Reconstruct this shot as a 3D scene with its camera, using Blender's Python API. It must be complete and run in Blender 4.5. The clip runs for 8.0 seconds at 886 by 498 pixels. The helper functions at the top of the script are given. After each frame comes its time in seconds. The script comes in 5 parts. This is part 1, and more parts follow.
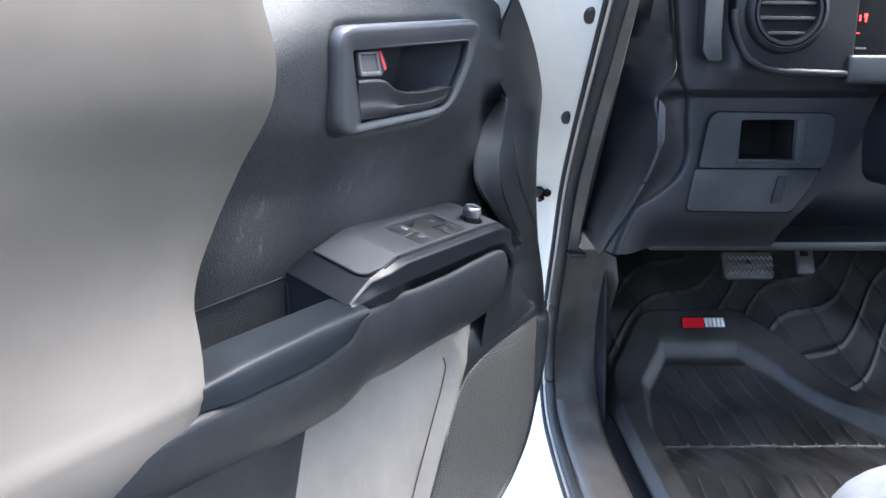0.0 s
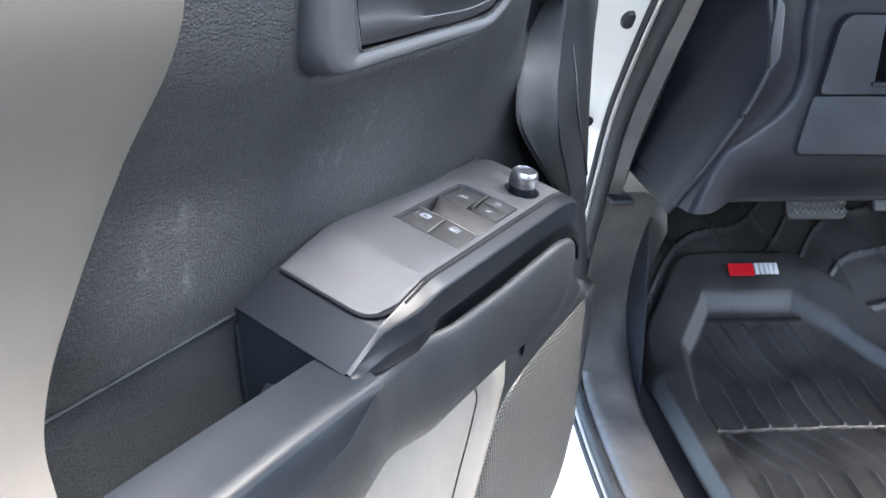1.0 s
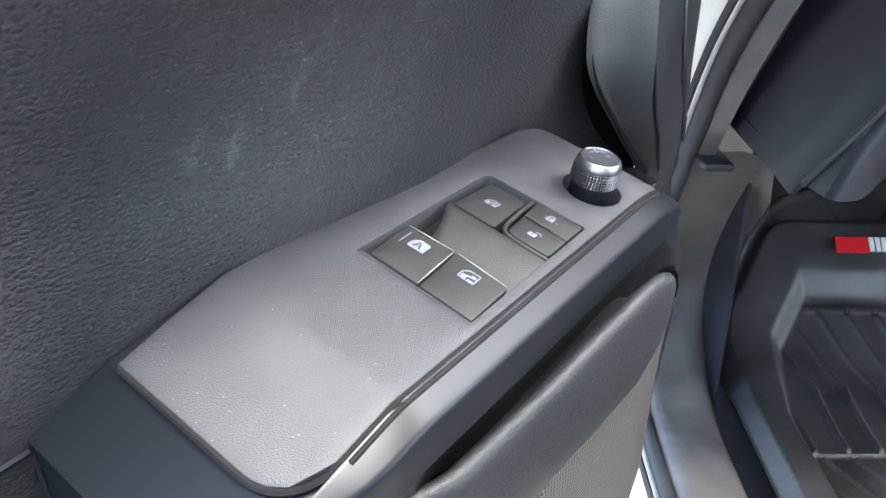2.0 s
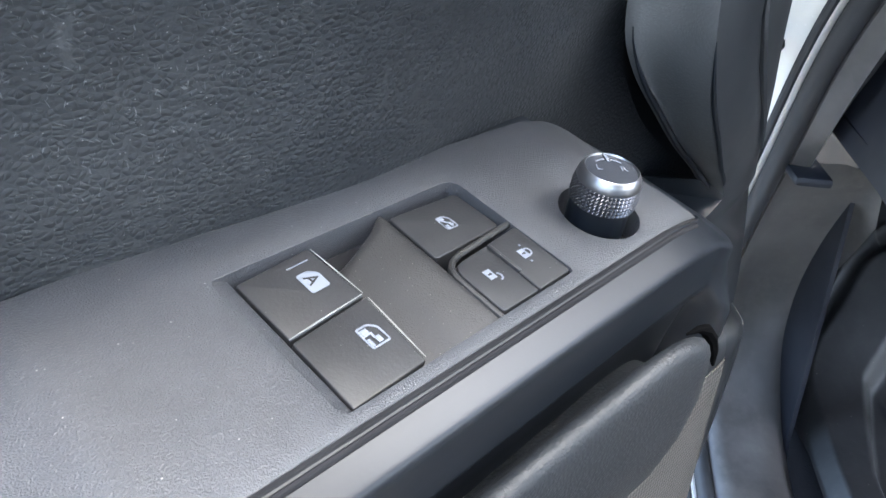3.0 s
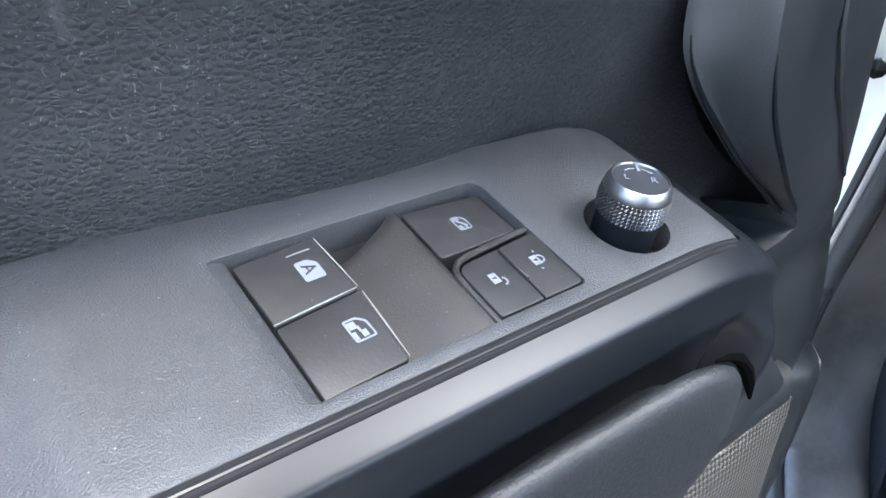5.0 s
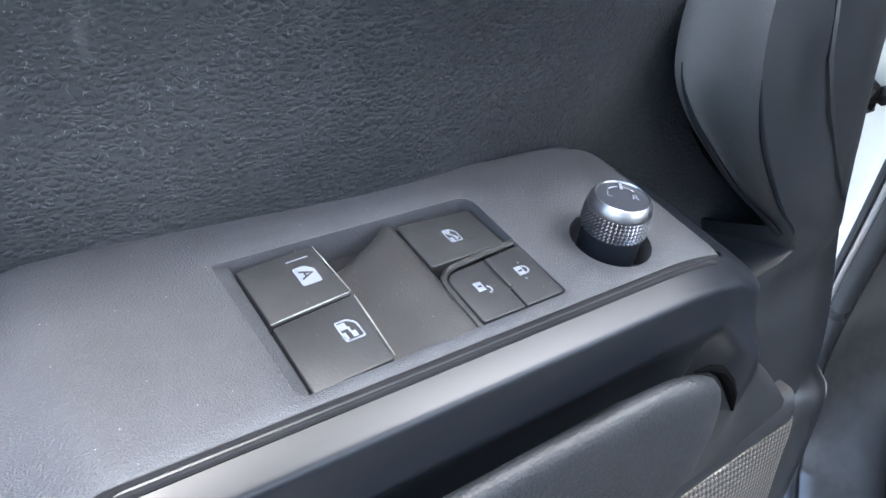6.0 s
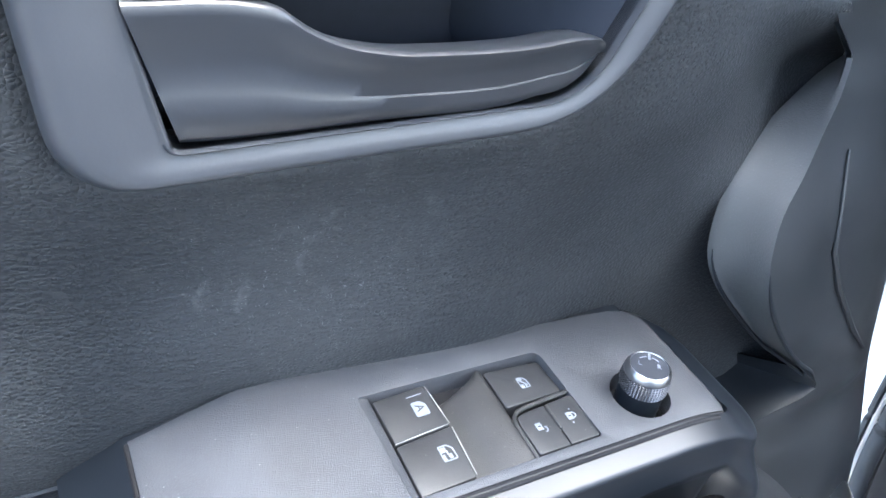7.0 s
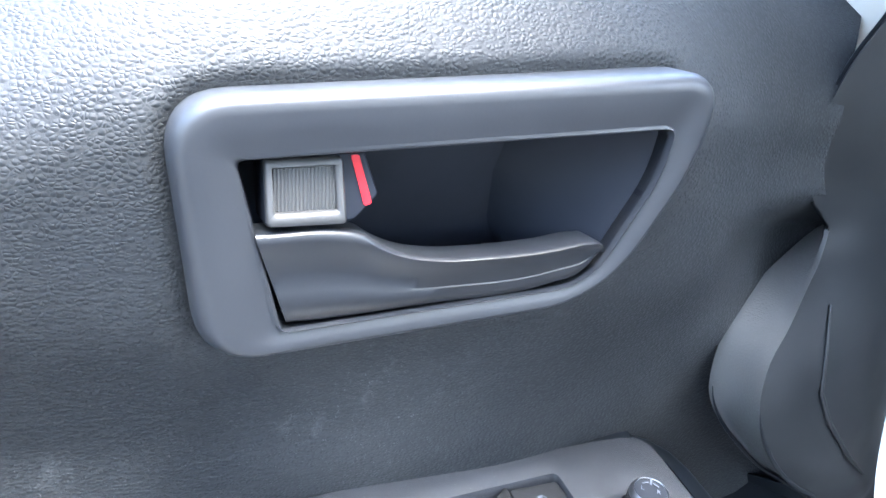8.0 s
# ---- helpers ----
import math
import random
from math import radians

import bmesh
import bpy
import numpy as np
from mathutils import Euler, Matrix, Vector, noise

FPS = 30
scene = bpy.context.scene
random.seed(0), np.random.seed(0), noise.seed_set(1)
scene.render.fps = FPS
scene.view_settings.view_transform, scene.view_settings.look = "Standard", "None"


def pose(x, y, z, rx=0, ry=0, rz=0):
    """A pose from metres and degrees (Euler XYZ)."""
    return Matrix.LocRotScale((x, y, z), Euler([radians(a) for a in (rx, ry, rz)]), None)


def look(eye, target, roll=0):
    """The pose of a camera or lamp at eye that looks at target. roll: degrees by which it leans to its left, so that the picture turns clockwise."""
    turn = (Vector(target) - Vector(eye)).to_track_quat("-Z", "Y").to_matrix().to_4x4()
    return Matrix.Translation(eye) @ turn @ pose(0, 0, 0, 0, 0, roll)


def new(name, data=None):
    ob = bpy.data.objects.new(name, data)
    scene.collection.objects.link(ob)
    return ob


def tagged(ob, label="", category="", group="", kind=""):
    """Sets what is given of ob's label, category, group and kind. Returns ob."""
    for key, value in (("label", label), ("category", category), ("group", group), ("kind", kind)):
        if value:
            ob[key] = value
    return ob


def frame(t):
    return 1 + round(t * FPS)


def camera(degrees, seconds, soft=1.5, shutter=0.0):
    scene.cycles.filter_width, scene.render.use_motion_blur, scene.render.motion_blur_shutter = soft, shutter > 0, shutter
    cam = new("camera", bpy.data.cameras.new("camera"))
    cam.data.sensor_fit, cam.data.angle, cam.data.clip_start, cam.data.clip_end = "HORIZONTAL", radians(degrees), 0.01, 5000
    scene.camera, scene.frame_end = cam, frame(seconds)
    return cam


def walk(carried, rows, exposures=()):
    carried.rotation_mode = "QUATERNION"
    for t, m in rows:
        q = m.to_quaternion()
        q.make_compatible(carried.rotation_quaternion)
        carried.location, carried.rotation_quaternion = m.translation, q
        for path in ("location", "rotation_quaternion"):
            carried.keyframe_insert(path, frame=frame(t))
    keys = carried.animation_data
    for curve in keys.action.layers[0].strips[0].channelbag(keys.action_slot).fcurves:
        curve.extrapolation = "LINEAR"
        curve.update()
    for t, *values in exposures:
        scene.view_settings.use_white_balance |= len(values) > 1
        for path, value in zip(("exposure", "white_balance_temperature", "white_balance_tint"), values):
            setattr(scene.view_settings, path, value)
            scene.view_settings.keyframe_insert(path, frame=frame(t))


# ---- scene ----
cam = camera(59.0, 8.0)
EXPOSURES = [(0.0, 3.90, 5950, 8), (0.5, 4.30, 6200, 7), (1.0, 4.50, 6250, 7), (2.0, 4.48, 6500, 7), (3.5, 4.30, 6000, 6), (6.0, 4.36, 5950, 7), (6.5, 4.36, 5900, 7), (7.0, 4.85, 5800, 6), (7.5, 5.02, 5850, 6), (8.0, 4.85, 5750, 6)]
PATH = [
    (0.0, (-0.0018, -0.0149, 1.2586), (0.7591, 0.5991, 1.0488), 0.31),
    (0.5, (0.1009, 0.1102, 1.2696), (0.8594, 0.6962, 0.9845), 0.10),
    (1.0, (0.2073, 0.2228, 1.2634), (0.9680, 0.7718, 0.9171), 0.58),
    (1.5, (0.3119, 0.2972, 1.2454), (1.0479, 0.8449, 0.8475), 0.74),
    (2.0, (0.3980, 0.3442, 1.2325), (1.0901, 0.9142, 0.7898), 1.24),
    (3.5, (0.5106, 0.3685, 1.2029), (1.0823, 1.0428, 0.7354), 3.15),
    (4.0, (0.5139, 0.3583, 1.2028), (1.0569, 1.0607, 0.7426), 2.79),
    (4.5, (0.5142, 0.3579, 1.2027), (1.0410, 1.0708, 0.7399), 3.24),
    (6.0, (0.5151, 0.3387, 1.2066), (1.0068, 1.0956, 0.7761), 3.23),
    (6.5, (0.5005, 0.3193, 1.2351), (0.9749, 1.0832, 0.7976), 4.62),
    (7.0, (0.4757, 0.2833, 1.2797), (0.8870, 1.1112, 0.8984), 4.96),
    (7.5, (0.4553, 0.2487, 1.3221), (0.8204, 1.1183, 0.9895), 5.58),
    (8.0, (0.4529, 0.2297, 1.3322), (0.8111, 1.1174, 1.0429), 5.06),
]
walk(cam, [(t, look(eye, target, roll)) for t, eye, target, roll in PATH], EXPOSURES)

# ---- sky, sun, exposure ----
SUN_ELEVATION, SUN_AZIMUTH = 66.0, 292.0  # degrees; azimuth is the way the sun stands, from +x towards +y
world = bpy.data.worlds.new("sky")
scene.world = world
world.use_nodes = True
wt = world.node_tree
sky = wt.nodes.new("ShaderNodeTexSky")
sky.sky_type = "NISHITA"
sky.sun_disc = False
sky.sun_elevation = radians(SUN_ELEVATION)
sky.sun_rotation = radians(90 - SUN_AZIMUTH)
sky.air_density, sky.dust_density = 1.0, 4.5
wt.nodes["Background"].inputs["Strength"].default_value = 0.135
wt.links.new(sky.outputs[0], wt.nodes["Background"].inputs["Color"])
sun_data = bpy.data.lights.new("sun", "SUN")
sun_data.energy, sun_data.angle, sun_data.color = 1.5, radians(58.0), (1.0, 0.97, 0.93)
sun = new("sun", sun_data)
sa, se = radians(SUN_AZIMUTH), radians(SUN_ELEVATION)
sun.matrix_world = look((math.cos(sa) * math.cos(se) * 9, math.sin(sa) * math.cos(se) * 9, math.sin(se) * 9), (0, 0, 0))

# ---- materials ----
def mat_new(name):
    m = bpy.data.materials.new(name)
    m.use_nodes = True
    return m, m.node_tree, m.node_tree.nodes["Principled BSDF"]


def node(t, kind, **sets):
    n = t.nodes.new(kind)
    for key, value in sets.items():
        if key in n.inputs:
            n.inputs[key].default_value = value
    return n


def ramp(t, src, lo, hi, a=0.0, b=1.0):
    n = t.nodes.new("ShaderNodeMapRange")
    n.inputs["From Min"].default_value, n.inputs["From Max"].default_value = lo, hi
    n.inputs["To Min"].default_value, n.inputs["To Max"].default_value = a, b
    t.links.new(src, n.inputs["Value"])
    return n.outputs[0]


def mixed(t, fac, a, b):
    n = t.nodes.new("ShaderNodeMix")
    n.data_type = "RGBA"
    for socket, value in ((n.inputs["Factor"], fac), (n.inputs["A"], a), (n.inputs["B"], b)):
        if isinstance(value, (tuple, list)):
            socket.default_value = (*value, 1.0)
        elif isinstance(value, (int, float)):
            socket.default_value = value
        else:
            t.links.new(value, socket)
    return n.outputs["Result"]


def coords(t, stretch=(1, 1, 1), turn=0.0):
    c = t.nodes.new("ShaderNodeTexCoord")
    m = t.nodes.new("ShaderNodeMapping")
    m.inputs["Scale"].default_value = stretch
    m.inputs["Rotation"].default_value = (0, radians(turn), 0)
    t.links.new(c.outputs["Object"], m.inputs["Vector"])
    return m.outputs[0]


def noise_at(t, vec, scale, detail=3.0, rough=0.55, distort=0.0):
    n = node(t, "ShaderNodeTexNoise", Scale=scale, Detail=detail, Roughness=rough, Distortion=distort)
    t.links.new(vec, n.inputs["Vector"])
    return n.outputs[0]


def cells_at(t, vec, scale, feature="F1", out="Distance"):
    n = node(t, "ShaderNodeTexVoronoi", Scale=scale)
    n.feature = feature
    t.links.new(vec, n.inputs["Vector"])
    return n.outputs[out]


def times(t, a, b):
    n = t.nodes.new("ShaderNodeMath")
    n.operation = "MULTIPLY"
    for s, v in zip(n.inputs, (a, b)):
        if isinstance(v, (int, float)):
            s.default_value = v
        else:
            t.links.new(v, s)
    return n.outputs[0]


def bumped(t, bsdf, height, strength, distance, under=None):
    n = node(t, "ShaderNodeBump", Strength=strength, Distance=distance)
    t.links.new(height, n.inputs["Height"])
    if under:
        t.links.new(under, n.inputs["Normal"])
    t.links.new(n.outputs[0], bsdf.inputs["Normal"])
    return n.outputs[0]


def dust(t, vec, size, share):
    """Small light specks: the middles of a share of cells about size metres wide."""
    dot = ramp(t, cells_at(t, vec, 1 / size), 0.10, 0.20, 1.0, 0.0)
    pick = t.nodes.new("ShaderNodeSeparateColor")
    t.links.new(cells_at(t, vec, 1 / size, out="Color"), pick.inputs[0])
    return times(t, dot, ramp(t, pick.outputs[0], share, share + 0.03, 1.0, 0.0))


def plastic(name, colour, rough, grain=0.0006, relief=0.3, depth=0.0002, stain=0.25, speck=0.0, speck_size=0.004, tint=(0.42, 0.40, 0.37), spec=0.5, haze=0.0, vary=0.15):
    """Moulded plastic: fine grain, faint stains, dust specks."""
    m, t, b = mat_new(name)
    v = coords(t)
    blotch = noise_at(t, v, 14, 4)
    fine = noise_at(t, v, 130, 3)
    light = tuple(min(1, c * (1 + stain) + 0.012 * stain) for c in colour)
    dark = tuple(c * (1 - stain) for c in colour)
    col = mixed(t, ramp(t, blotch, 0.35, 0.65), dark, light)
    col = mixed(t, ramp(t, fine, 0.45, 0.75, 0, 0.35), col, light)
    if haze:
        col = mixed(t, ramp(t, noise_at(t, coords(t, (1, 1, 0.35)), 55, 5, 0.7), 0.52, 0.78, 0, haze), col, tint)
    if speck:
        col = mixed(t, dust(t, v, speck_size, speck), col, tint)
    t.links.new(col, b.inputs["Base Color"])
    t.links.new(ramp(t, blotch, 0.3, 0.7, rough * (1 - vary), min(1, rough * (1 + vary))), b.inputs["Roughness"])
    b.inputs["Specular IOR Level"].default_value = spec
    if relief:
        bumped(t, b, noise_at(t, v, 1 / grain, 2), relief, depth)
    return m


def leather(name, colour, rough, cell=0.0042, relief=0.6, depth=0.0006, scuffs=0.5, spec=0.5):
    """Soft-touch trim with an embossed leather grain, dust and wiped scuffs."""
    m, t, b = mat_new(name)
    v = coords(t, (0.86, 1, 1.05))
    warp = t.nodes.new("ShaderNodeVectorMath")
    warp.operation = "MULTIPLY_ADD"
    wn = node(t, "ShaderNodeTexNoise", Scale=120.0, Detail=2.0)
    t.links.new(v, wn.inputs["Vector"])
    t.links.new(wn.outputs["Color"], warp.inputs[0])
    warp.inputs[1].default_value = (0.0024, 0.0024, 0.0024)
    t.links.new(v, warp.inputs[2])
    edge = ramp(t, cells_at(t, warp.outputs[0], 1 / cell, "DISTANCE_TO_EDGE"), 0.0, 0.16)
    dome = ramp(t, cells_at(t, warp.outputs[0], 1 / cell), 0.05, 0.75, 1.0, 0.0)
    crease = times(t, ramp(t, edge, 0, 1, 0.35, 1.0), dome)
    blotch = noise_at(t, coords(t), 9, 4)
    col = mixed(t, ramp(t, blotch, 0.35, 0.7), tuple(c * 0.75 for c in colour), tuple(c * 1.25 for c in colour))
    wipe = noise_at(t, coords(t, (1, 1, 0.3)), 60, 6, 0.72)
    patch = ramp(t, noise_at(t, coords(t), 7, 2), 0.52, 0.80, 0.0, 0.4)
    for place, size in (((0.545, 0.52, 1.165), 0.070), ((0.41, 0.535, 1.115), 0.060)):   # spots rubbed by use
        far = t.nodes.new("ShaderNodeVectorMath")
        far.operation = "DISTANCE"
        t.links.new(coords(t), far.inputs[0])
        far.inputs[1].default_value = place
        most = t.nodes.new("ShaderNodeMath")
        most.operation = "MAXIMUM"
        t.links.new(patch, most.inputs[0])
        t.links.new(ramp(t, far.outputs["Value"], size * 0.25, size, 1.0, 0.0), most.inputs[1])
        patch = most.outputs[0]
    col = mixed(t, times(t, times(t, ramp(t, wipe, 0.58, 0.85), patch), scuffs * 0.55), col, (0.30, 0.30, 0.295))
    # pale film over the rubbed spots: dust, with its sunlit haze coloured in
    col = mixed(t, times(t, patch, 0.10 * scuffs), col, (0.20, 0.205, 0.205))
    for turn in (4, -14, 21, 58):   # hairline scratches
        squeeze = t.nodes.new("ShaderNodeMapping")
        squeeze.inputs["Scale"].default_value = (1, 0.3, 0.16)
        t.links.new(coords(t, (1, 1, 1), turn), squeeze.inputs["Vector"])
        hair = ramp(t, noise_at(t, squeeze.outputs[0], 2300, 0, 0.5), 0.785, 0.87, 0.0, 0.32)
        col = mixed(t, times(t, times(t, hair, patch), scuffs), col, (0.34, 0.35, 0.35))
    col = mixed(t, times(t, dust(t, coords(t), 0.0012, 0.20), ramp(t, patch, 0, 1, 0.10, 0.34)), col, (0.42, 0.42, 0.40))
    # lighter lines along the creases put the grain's glints into the colour
    grain_glint = times(t, ramp(t, edge, 0.15, 0.75, 1.0, 0.0), ramp(t, noise_at(t, coords(t), 16, 4, 0.65), 0.42, 0.72, 0.03, 0.38 * scuffs))
    col = mixed(t, grain_glint, col, (0.070, 0.072, 0.072))
    t.links.new(col, b.inputs["Base Color"])
    t.links.new(ramp(t, crease, 0, 1, min(1, rough * 1.25), rough), b.inputs["Roughness"])
    b.inputs["Specular IOR Level"].default_value = spec
    low = bumped(t, b, crease, relief, depth)
    bumped(t, b, noise_at(t, coords(t), 900, 3), 0.25, 0.0003, low)
    return m


def glossy(name, colour, rough, metal=0.0, coat=0.0, vary=1.0):
    m, t, b = mat_new(name)
    v = coords(t)
    n = noise_at(t, v, 40, 4)
    t.links.new(mixed(t, ramp(t, n, 0.3, 0.7), tuple(c * (1 - 0.12 * vary) for c in colour), tuple(min(1, c * (1 + 0.08 * vary)) for c in colour)), b.inputs["Base Color"])
    t.links.new(ramp(t, noise_at(t, v, 300, 3), 0.3, 0.7, rough * 0.8, rough * 1.25), b.inputs["Roughness"])
    b.inputs["Metallic"].default_value = metal
    b.inputs["Coat Weight"].default_value = coat
    return m


def glowing(name, colour, power):
    m, t, b = mat_new(name)
    b.inputs["Base Color"].default_value = (*colour, 1)
    b.inputs["Emission Color"].default_value = (*colour, 1)
    b.inputs["Emission Strength"].default_value = power
    return m


def perforated(name, colour, pitch):
    """Punched grille sheet: rows of round dark holes."""
    m, t, b = mat_new(name)
    c = coords(t)
    sep = t.nodes.new("ShaderNodeSeparateXYZ")
    t.links.new(c, sep.inputs[0])

    def wave(src, step):
        n = t.nodes.new("ShaderNodeMath")
        n.operation = "SINE"
        t.links.new(times(t, src, 2 * math.pi / step), n.inputs[0])
        return n.outputs[0]
    add = t.nodes.new("ShaderNodeMath")
    add.operation = "ADD"
    t.links.new(wave(sep.outputs[0], pitch), add.inputs[0])
    t.links.new(wave(sep.outputs[2], pitch), add.inputs[1])
    hole = ramp(t, add.outputs[0], -0.25, 0.55)
    t.links.new(mixed(t, hole, tuple(c * 0.12 for c in colour), colour), b.inputs["Base Color"])
    b.inputs["Roughness"].default_value = 0.5
    bumped(t, b, hole, 1.0, 0.0009)
    return m


BLACK_SOFT = leather("black_leather_grain", (0.0090, 0.0108, 0.0132), 0.50, cell=0.0017, relief=0.7, depth=0.0004, scuffs=0.95, spec=0.42)
BLACK_BODY = leather("armrest_leather_grain", (0.0058, 0.0072, 0.0092), 0.46, cell=0.0013, relief=0.4, depth=0.0003, scuffs=0.5, spec=0.34)
# black leather coloured lighter to paint in the sheen on the blade
BLADE = leather("sheen_blade_leather", (0.070, 0.070, 0.069), 0.40, cell=0.0013, relief=0.4, depth=0.0002, scuffs=0.2, spec=0.7)
BLACK_RIM = plastic("black_rim_plastic", (0.0075, 0.0095, 0.0125), 0.42, grain=0.0012, relief=0.12, stain=0.15, spec=0.17)
BLACK_TRIM = plastic("black_trim_plastic", (0.0085, 0.010, 0.012), 0.40, grain=0.0009, relief=0.2, spec=0.42)
BLACK_DASH = plastic("black_dash_plastic", (0.009, 0.010, 0.014), 0.5, grain=0.0016, relief=0.25, spec=0.3)
DASH_GREY = plastic("charcoal_dash_plastic", (0.019, 0.021, 0.026), 0.42, grain=0.0014, relief=0.2, spec=0.36)
SATIN = plastic("satin_black_plastic", (0.0045, 0.0059, 0.0082), 0.36, grain=0.0012, relief=0.06, stain=0.06, spec=0.27, vary=0.03)
PLATE = plastic("grained_grey_plate", (0.0262, 0.0278, 0.0315), 0.50, grain=0.0005, relief=0.8, depth=0.0004, stain=0.2, speck=0.022, speck_size=0.0013, tint=(0.15, 0.15, 0.145), spec=0.36)
BUTTON = plastic("button_plastic", (0.0120, 0.0122, 0.0130), 0.42, grain=0.0009, relief=0.3, stain=0.4, tint=(0.10, 0.095, 0.09), spec=0.36, speck=0.03, speck_size=0.0010, haze=0.06)
TRAY = plastic("tray_plastic", (0.0115, 0.0112, 0.0112), 0.46, grain=0.0005, relief=0.6, depth=0.0003, stain=0.35, tint=(0.12, 0.11, 0.10), spec=0.30, speck=0.06, speck_size=0.0008)
WORN = plastic("worn_lit_key_edge", (0.14, 0.14, 0.135), 0.5, relief=0, stain=0.3)
# black plastic under dust; the warm sunlight on it is put into the colour
SCUFF = plastic("sunlit_dusty_sill_plastic", (0.070, 0.064, 0.059), 0.46, grain=0.0016, relief=0.25, stain=0.3, spec=0.5, haze=0.10, tint=(0.26, 0.235, 0.21))
# near-black: dark parts and joints, and shade coloured into slots and recesses
GAP = plastic("dark_plastic_and_gap_shade", (0.008, 0.008, 0.009), 0.8, relief=0, spec=0.08)
VOID = plastic("slot_shade_black", (0.0012, 0.0012, 0.0013), 0.9, relief=0, stain=0, spec=0.02)
GREY_TRIM = plastic("warm_grey_trim", (0.090, 0.082, 0.073), 0.55, grain=0.0012, relief=0.12, stain=0.05, spec=0.2)
BEZEL = plastic("bezel_plastic", (0.021, 0.023, 0.027), 0.42, grain=0.0012, relief=0.12, stain=0.10, spec=0.55)
LEVER = plastic("lever_plastic", (0.015, 0.0165, 0.0195), 0.36, grain=0.0014, relief=0.06, stain=0.10, spec=0.55)
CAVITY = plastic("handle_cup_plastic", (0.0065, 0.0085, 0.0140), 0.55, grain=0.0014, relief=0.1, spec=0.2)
LOCK_GREY = plastic("lock_button_plastic", (0.030, 0.030, 0.030), 0.44, grain=0.0012, relief=0.1)
LOWER = plastic("lower_door_plastic", (0.165, 0.150, 0.132), 0.55, grain=0.0014, relief=0.35, stain=0.12, haze=0.08)
GRILLE = perforated("speaker_grille_sheet", (0.075, 0.072, 0.068), 0.0031)
WHITE = glossy("white_car_paint", (0.80, 0.765, 0.69), 0.22, coat=0.6, vary=0.25)
RUBBER = plastic("seal_rubber", (0.020, 0.020, 0.021), 0.6, grain=0.002, relief=0.1)
MAT_RUBBER = plastic("floor_mat_rubber", (0.0165, 0.0155, 0.0150), 0.46, grain=0.0018, relief=0.25, stain=0.4, speck=0.008, speck_size=0.004, haze=0.09, tint=(0.16, 0.145, 0.13))
CARPET = plastic("black_carpet", (0.012, 0.012, 0.014), 0.95, grain=0.0016, relief=0.9, depth=0.001)
FABRIC = plastic("grey_seat_cloth", (0.24, 0.24, 0.245), 0.9, grain=0.0012, relief=0.6, depth=0.0005)
CHROME = glossy("satin_chrome", (0.27, 0.27, 0.28), 0.36, metal=1.0)
KNURL = glossy("knurled_metal", (0.075, 0.075, 0.08), 0.38, metal=0.85)
STEEL = glossy("worn_steel", (0.035, 0.033, 0.031), 0.5, metal=0.8)
MARK = plastic("light_symbol_paint", (0.12, 0.13, 0.15), 0.8, relief=0, stain=0.05, spec=0.08)
RED = plastic("red_mark_paint", (0.42, 0.005, 0.013), 0.45, relief=0, stain=0.05, spec=0.3)
PALE = plastic("pale_badge_paint", (0.55, 0.55, 0.53), 0.5, relief=0)
RED_LAMP = glowing("red_warning_lamp", (1.0, 0.03, 0.03), 0.25)
ASPHALT = plastic("asphalt", (0.052, 0.051, 0.049), 0.9, grain=0.006, relief=0.8, depth=0.003, stain=0.2)

# ---- builders ----
def hermite(keys):
    """A smooth curve through rows of (t, values...), as a function of t."""
    ts = np.array([k[0] for k in keys], float)
    vs = np.array([k[1:] for k in keys], float)
    slope = np.gradient(vs, ts, axis=0)

    def at(t):
        t = min(max(t, ts[0]), ts[-1])
        i = int(min(max(np.searchsorted(ts, t) - 1, 0), len(ts) - 2))
        h = ts[i + 1] - ts[i]
        s = (t - ts[i]) / h
        v = ((2 * s**3 - 3 * s**2 + 1) * vs[i] + (s**3 - 2 * s**2 + s) * h * slope[i]
             + (3 * s**2 - 2 * s**3) * vs[i + 1] + (s**3 - s**2) * h * slope[i + 1])
        return v if vs.shape[1] > 1 else float(v[0])
    return at


def poly_gap(p, ring):
    """Metres from a closed outline, positive outside."""
    best, inside = 9.0, False
    for a, b in zip(ring, ring[1:] + ring[:1]):
        dx, dy = b[0] - a[0], b[1] - a[1]
        t = min(max(((p[0] - a[0]) * dx + (p[1] - a[1]) * dy) / (dx * dx + dy * dy + 1e-12), 0), 1)
        best = min(best, math.hypot(p[0] - a[0] - dx * t, p[1] - a[1] - dy * t))
        if (a[1] > p[1]) != (b[1] > p[1]) and p[0] < dx * (p[1] - a[1]) / dy + a[0]:
            inside = not inside
    return -best if inside else best


def ease(x, a, b):
    s = min(max((x - a) / (b - a), 0.0), 1.0)
    return s * s * (3 - 2 * s)


def lin(a, b, n):
    return [a + (b - a) * i / (n - 1) for i in range(n)]


def thing(name, label, category, m=None, group="", kind=""):
    ob = new(name)
    ob.empty_display_size = 0.05
    if m is not None:
        ob.matrix_world = m
    return tagged(ob, label, category, group, kind)


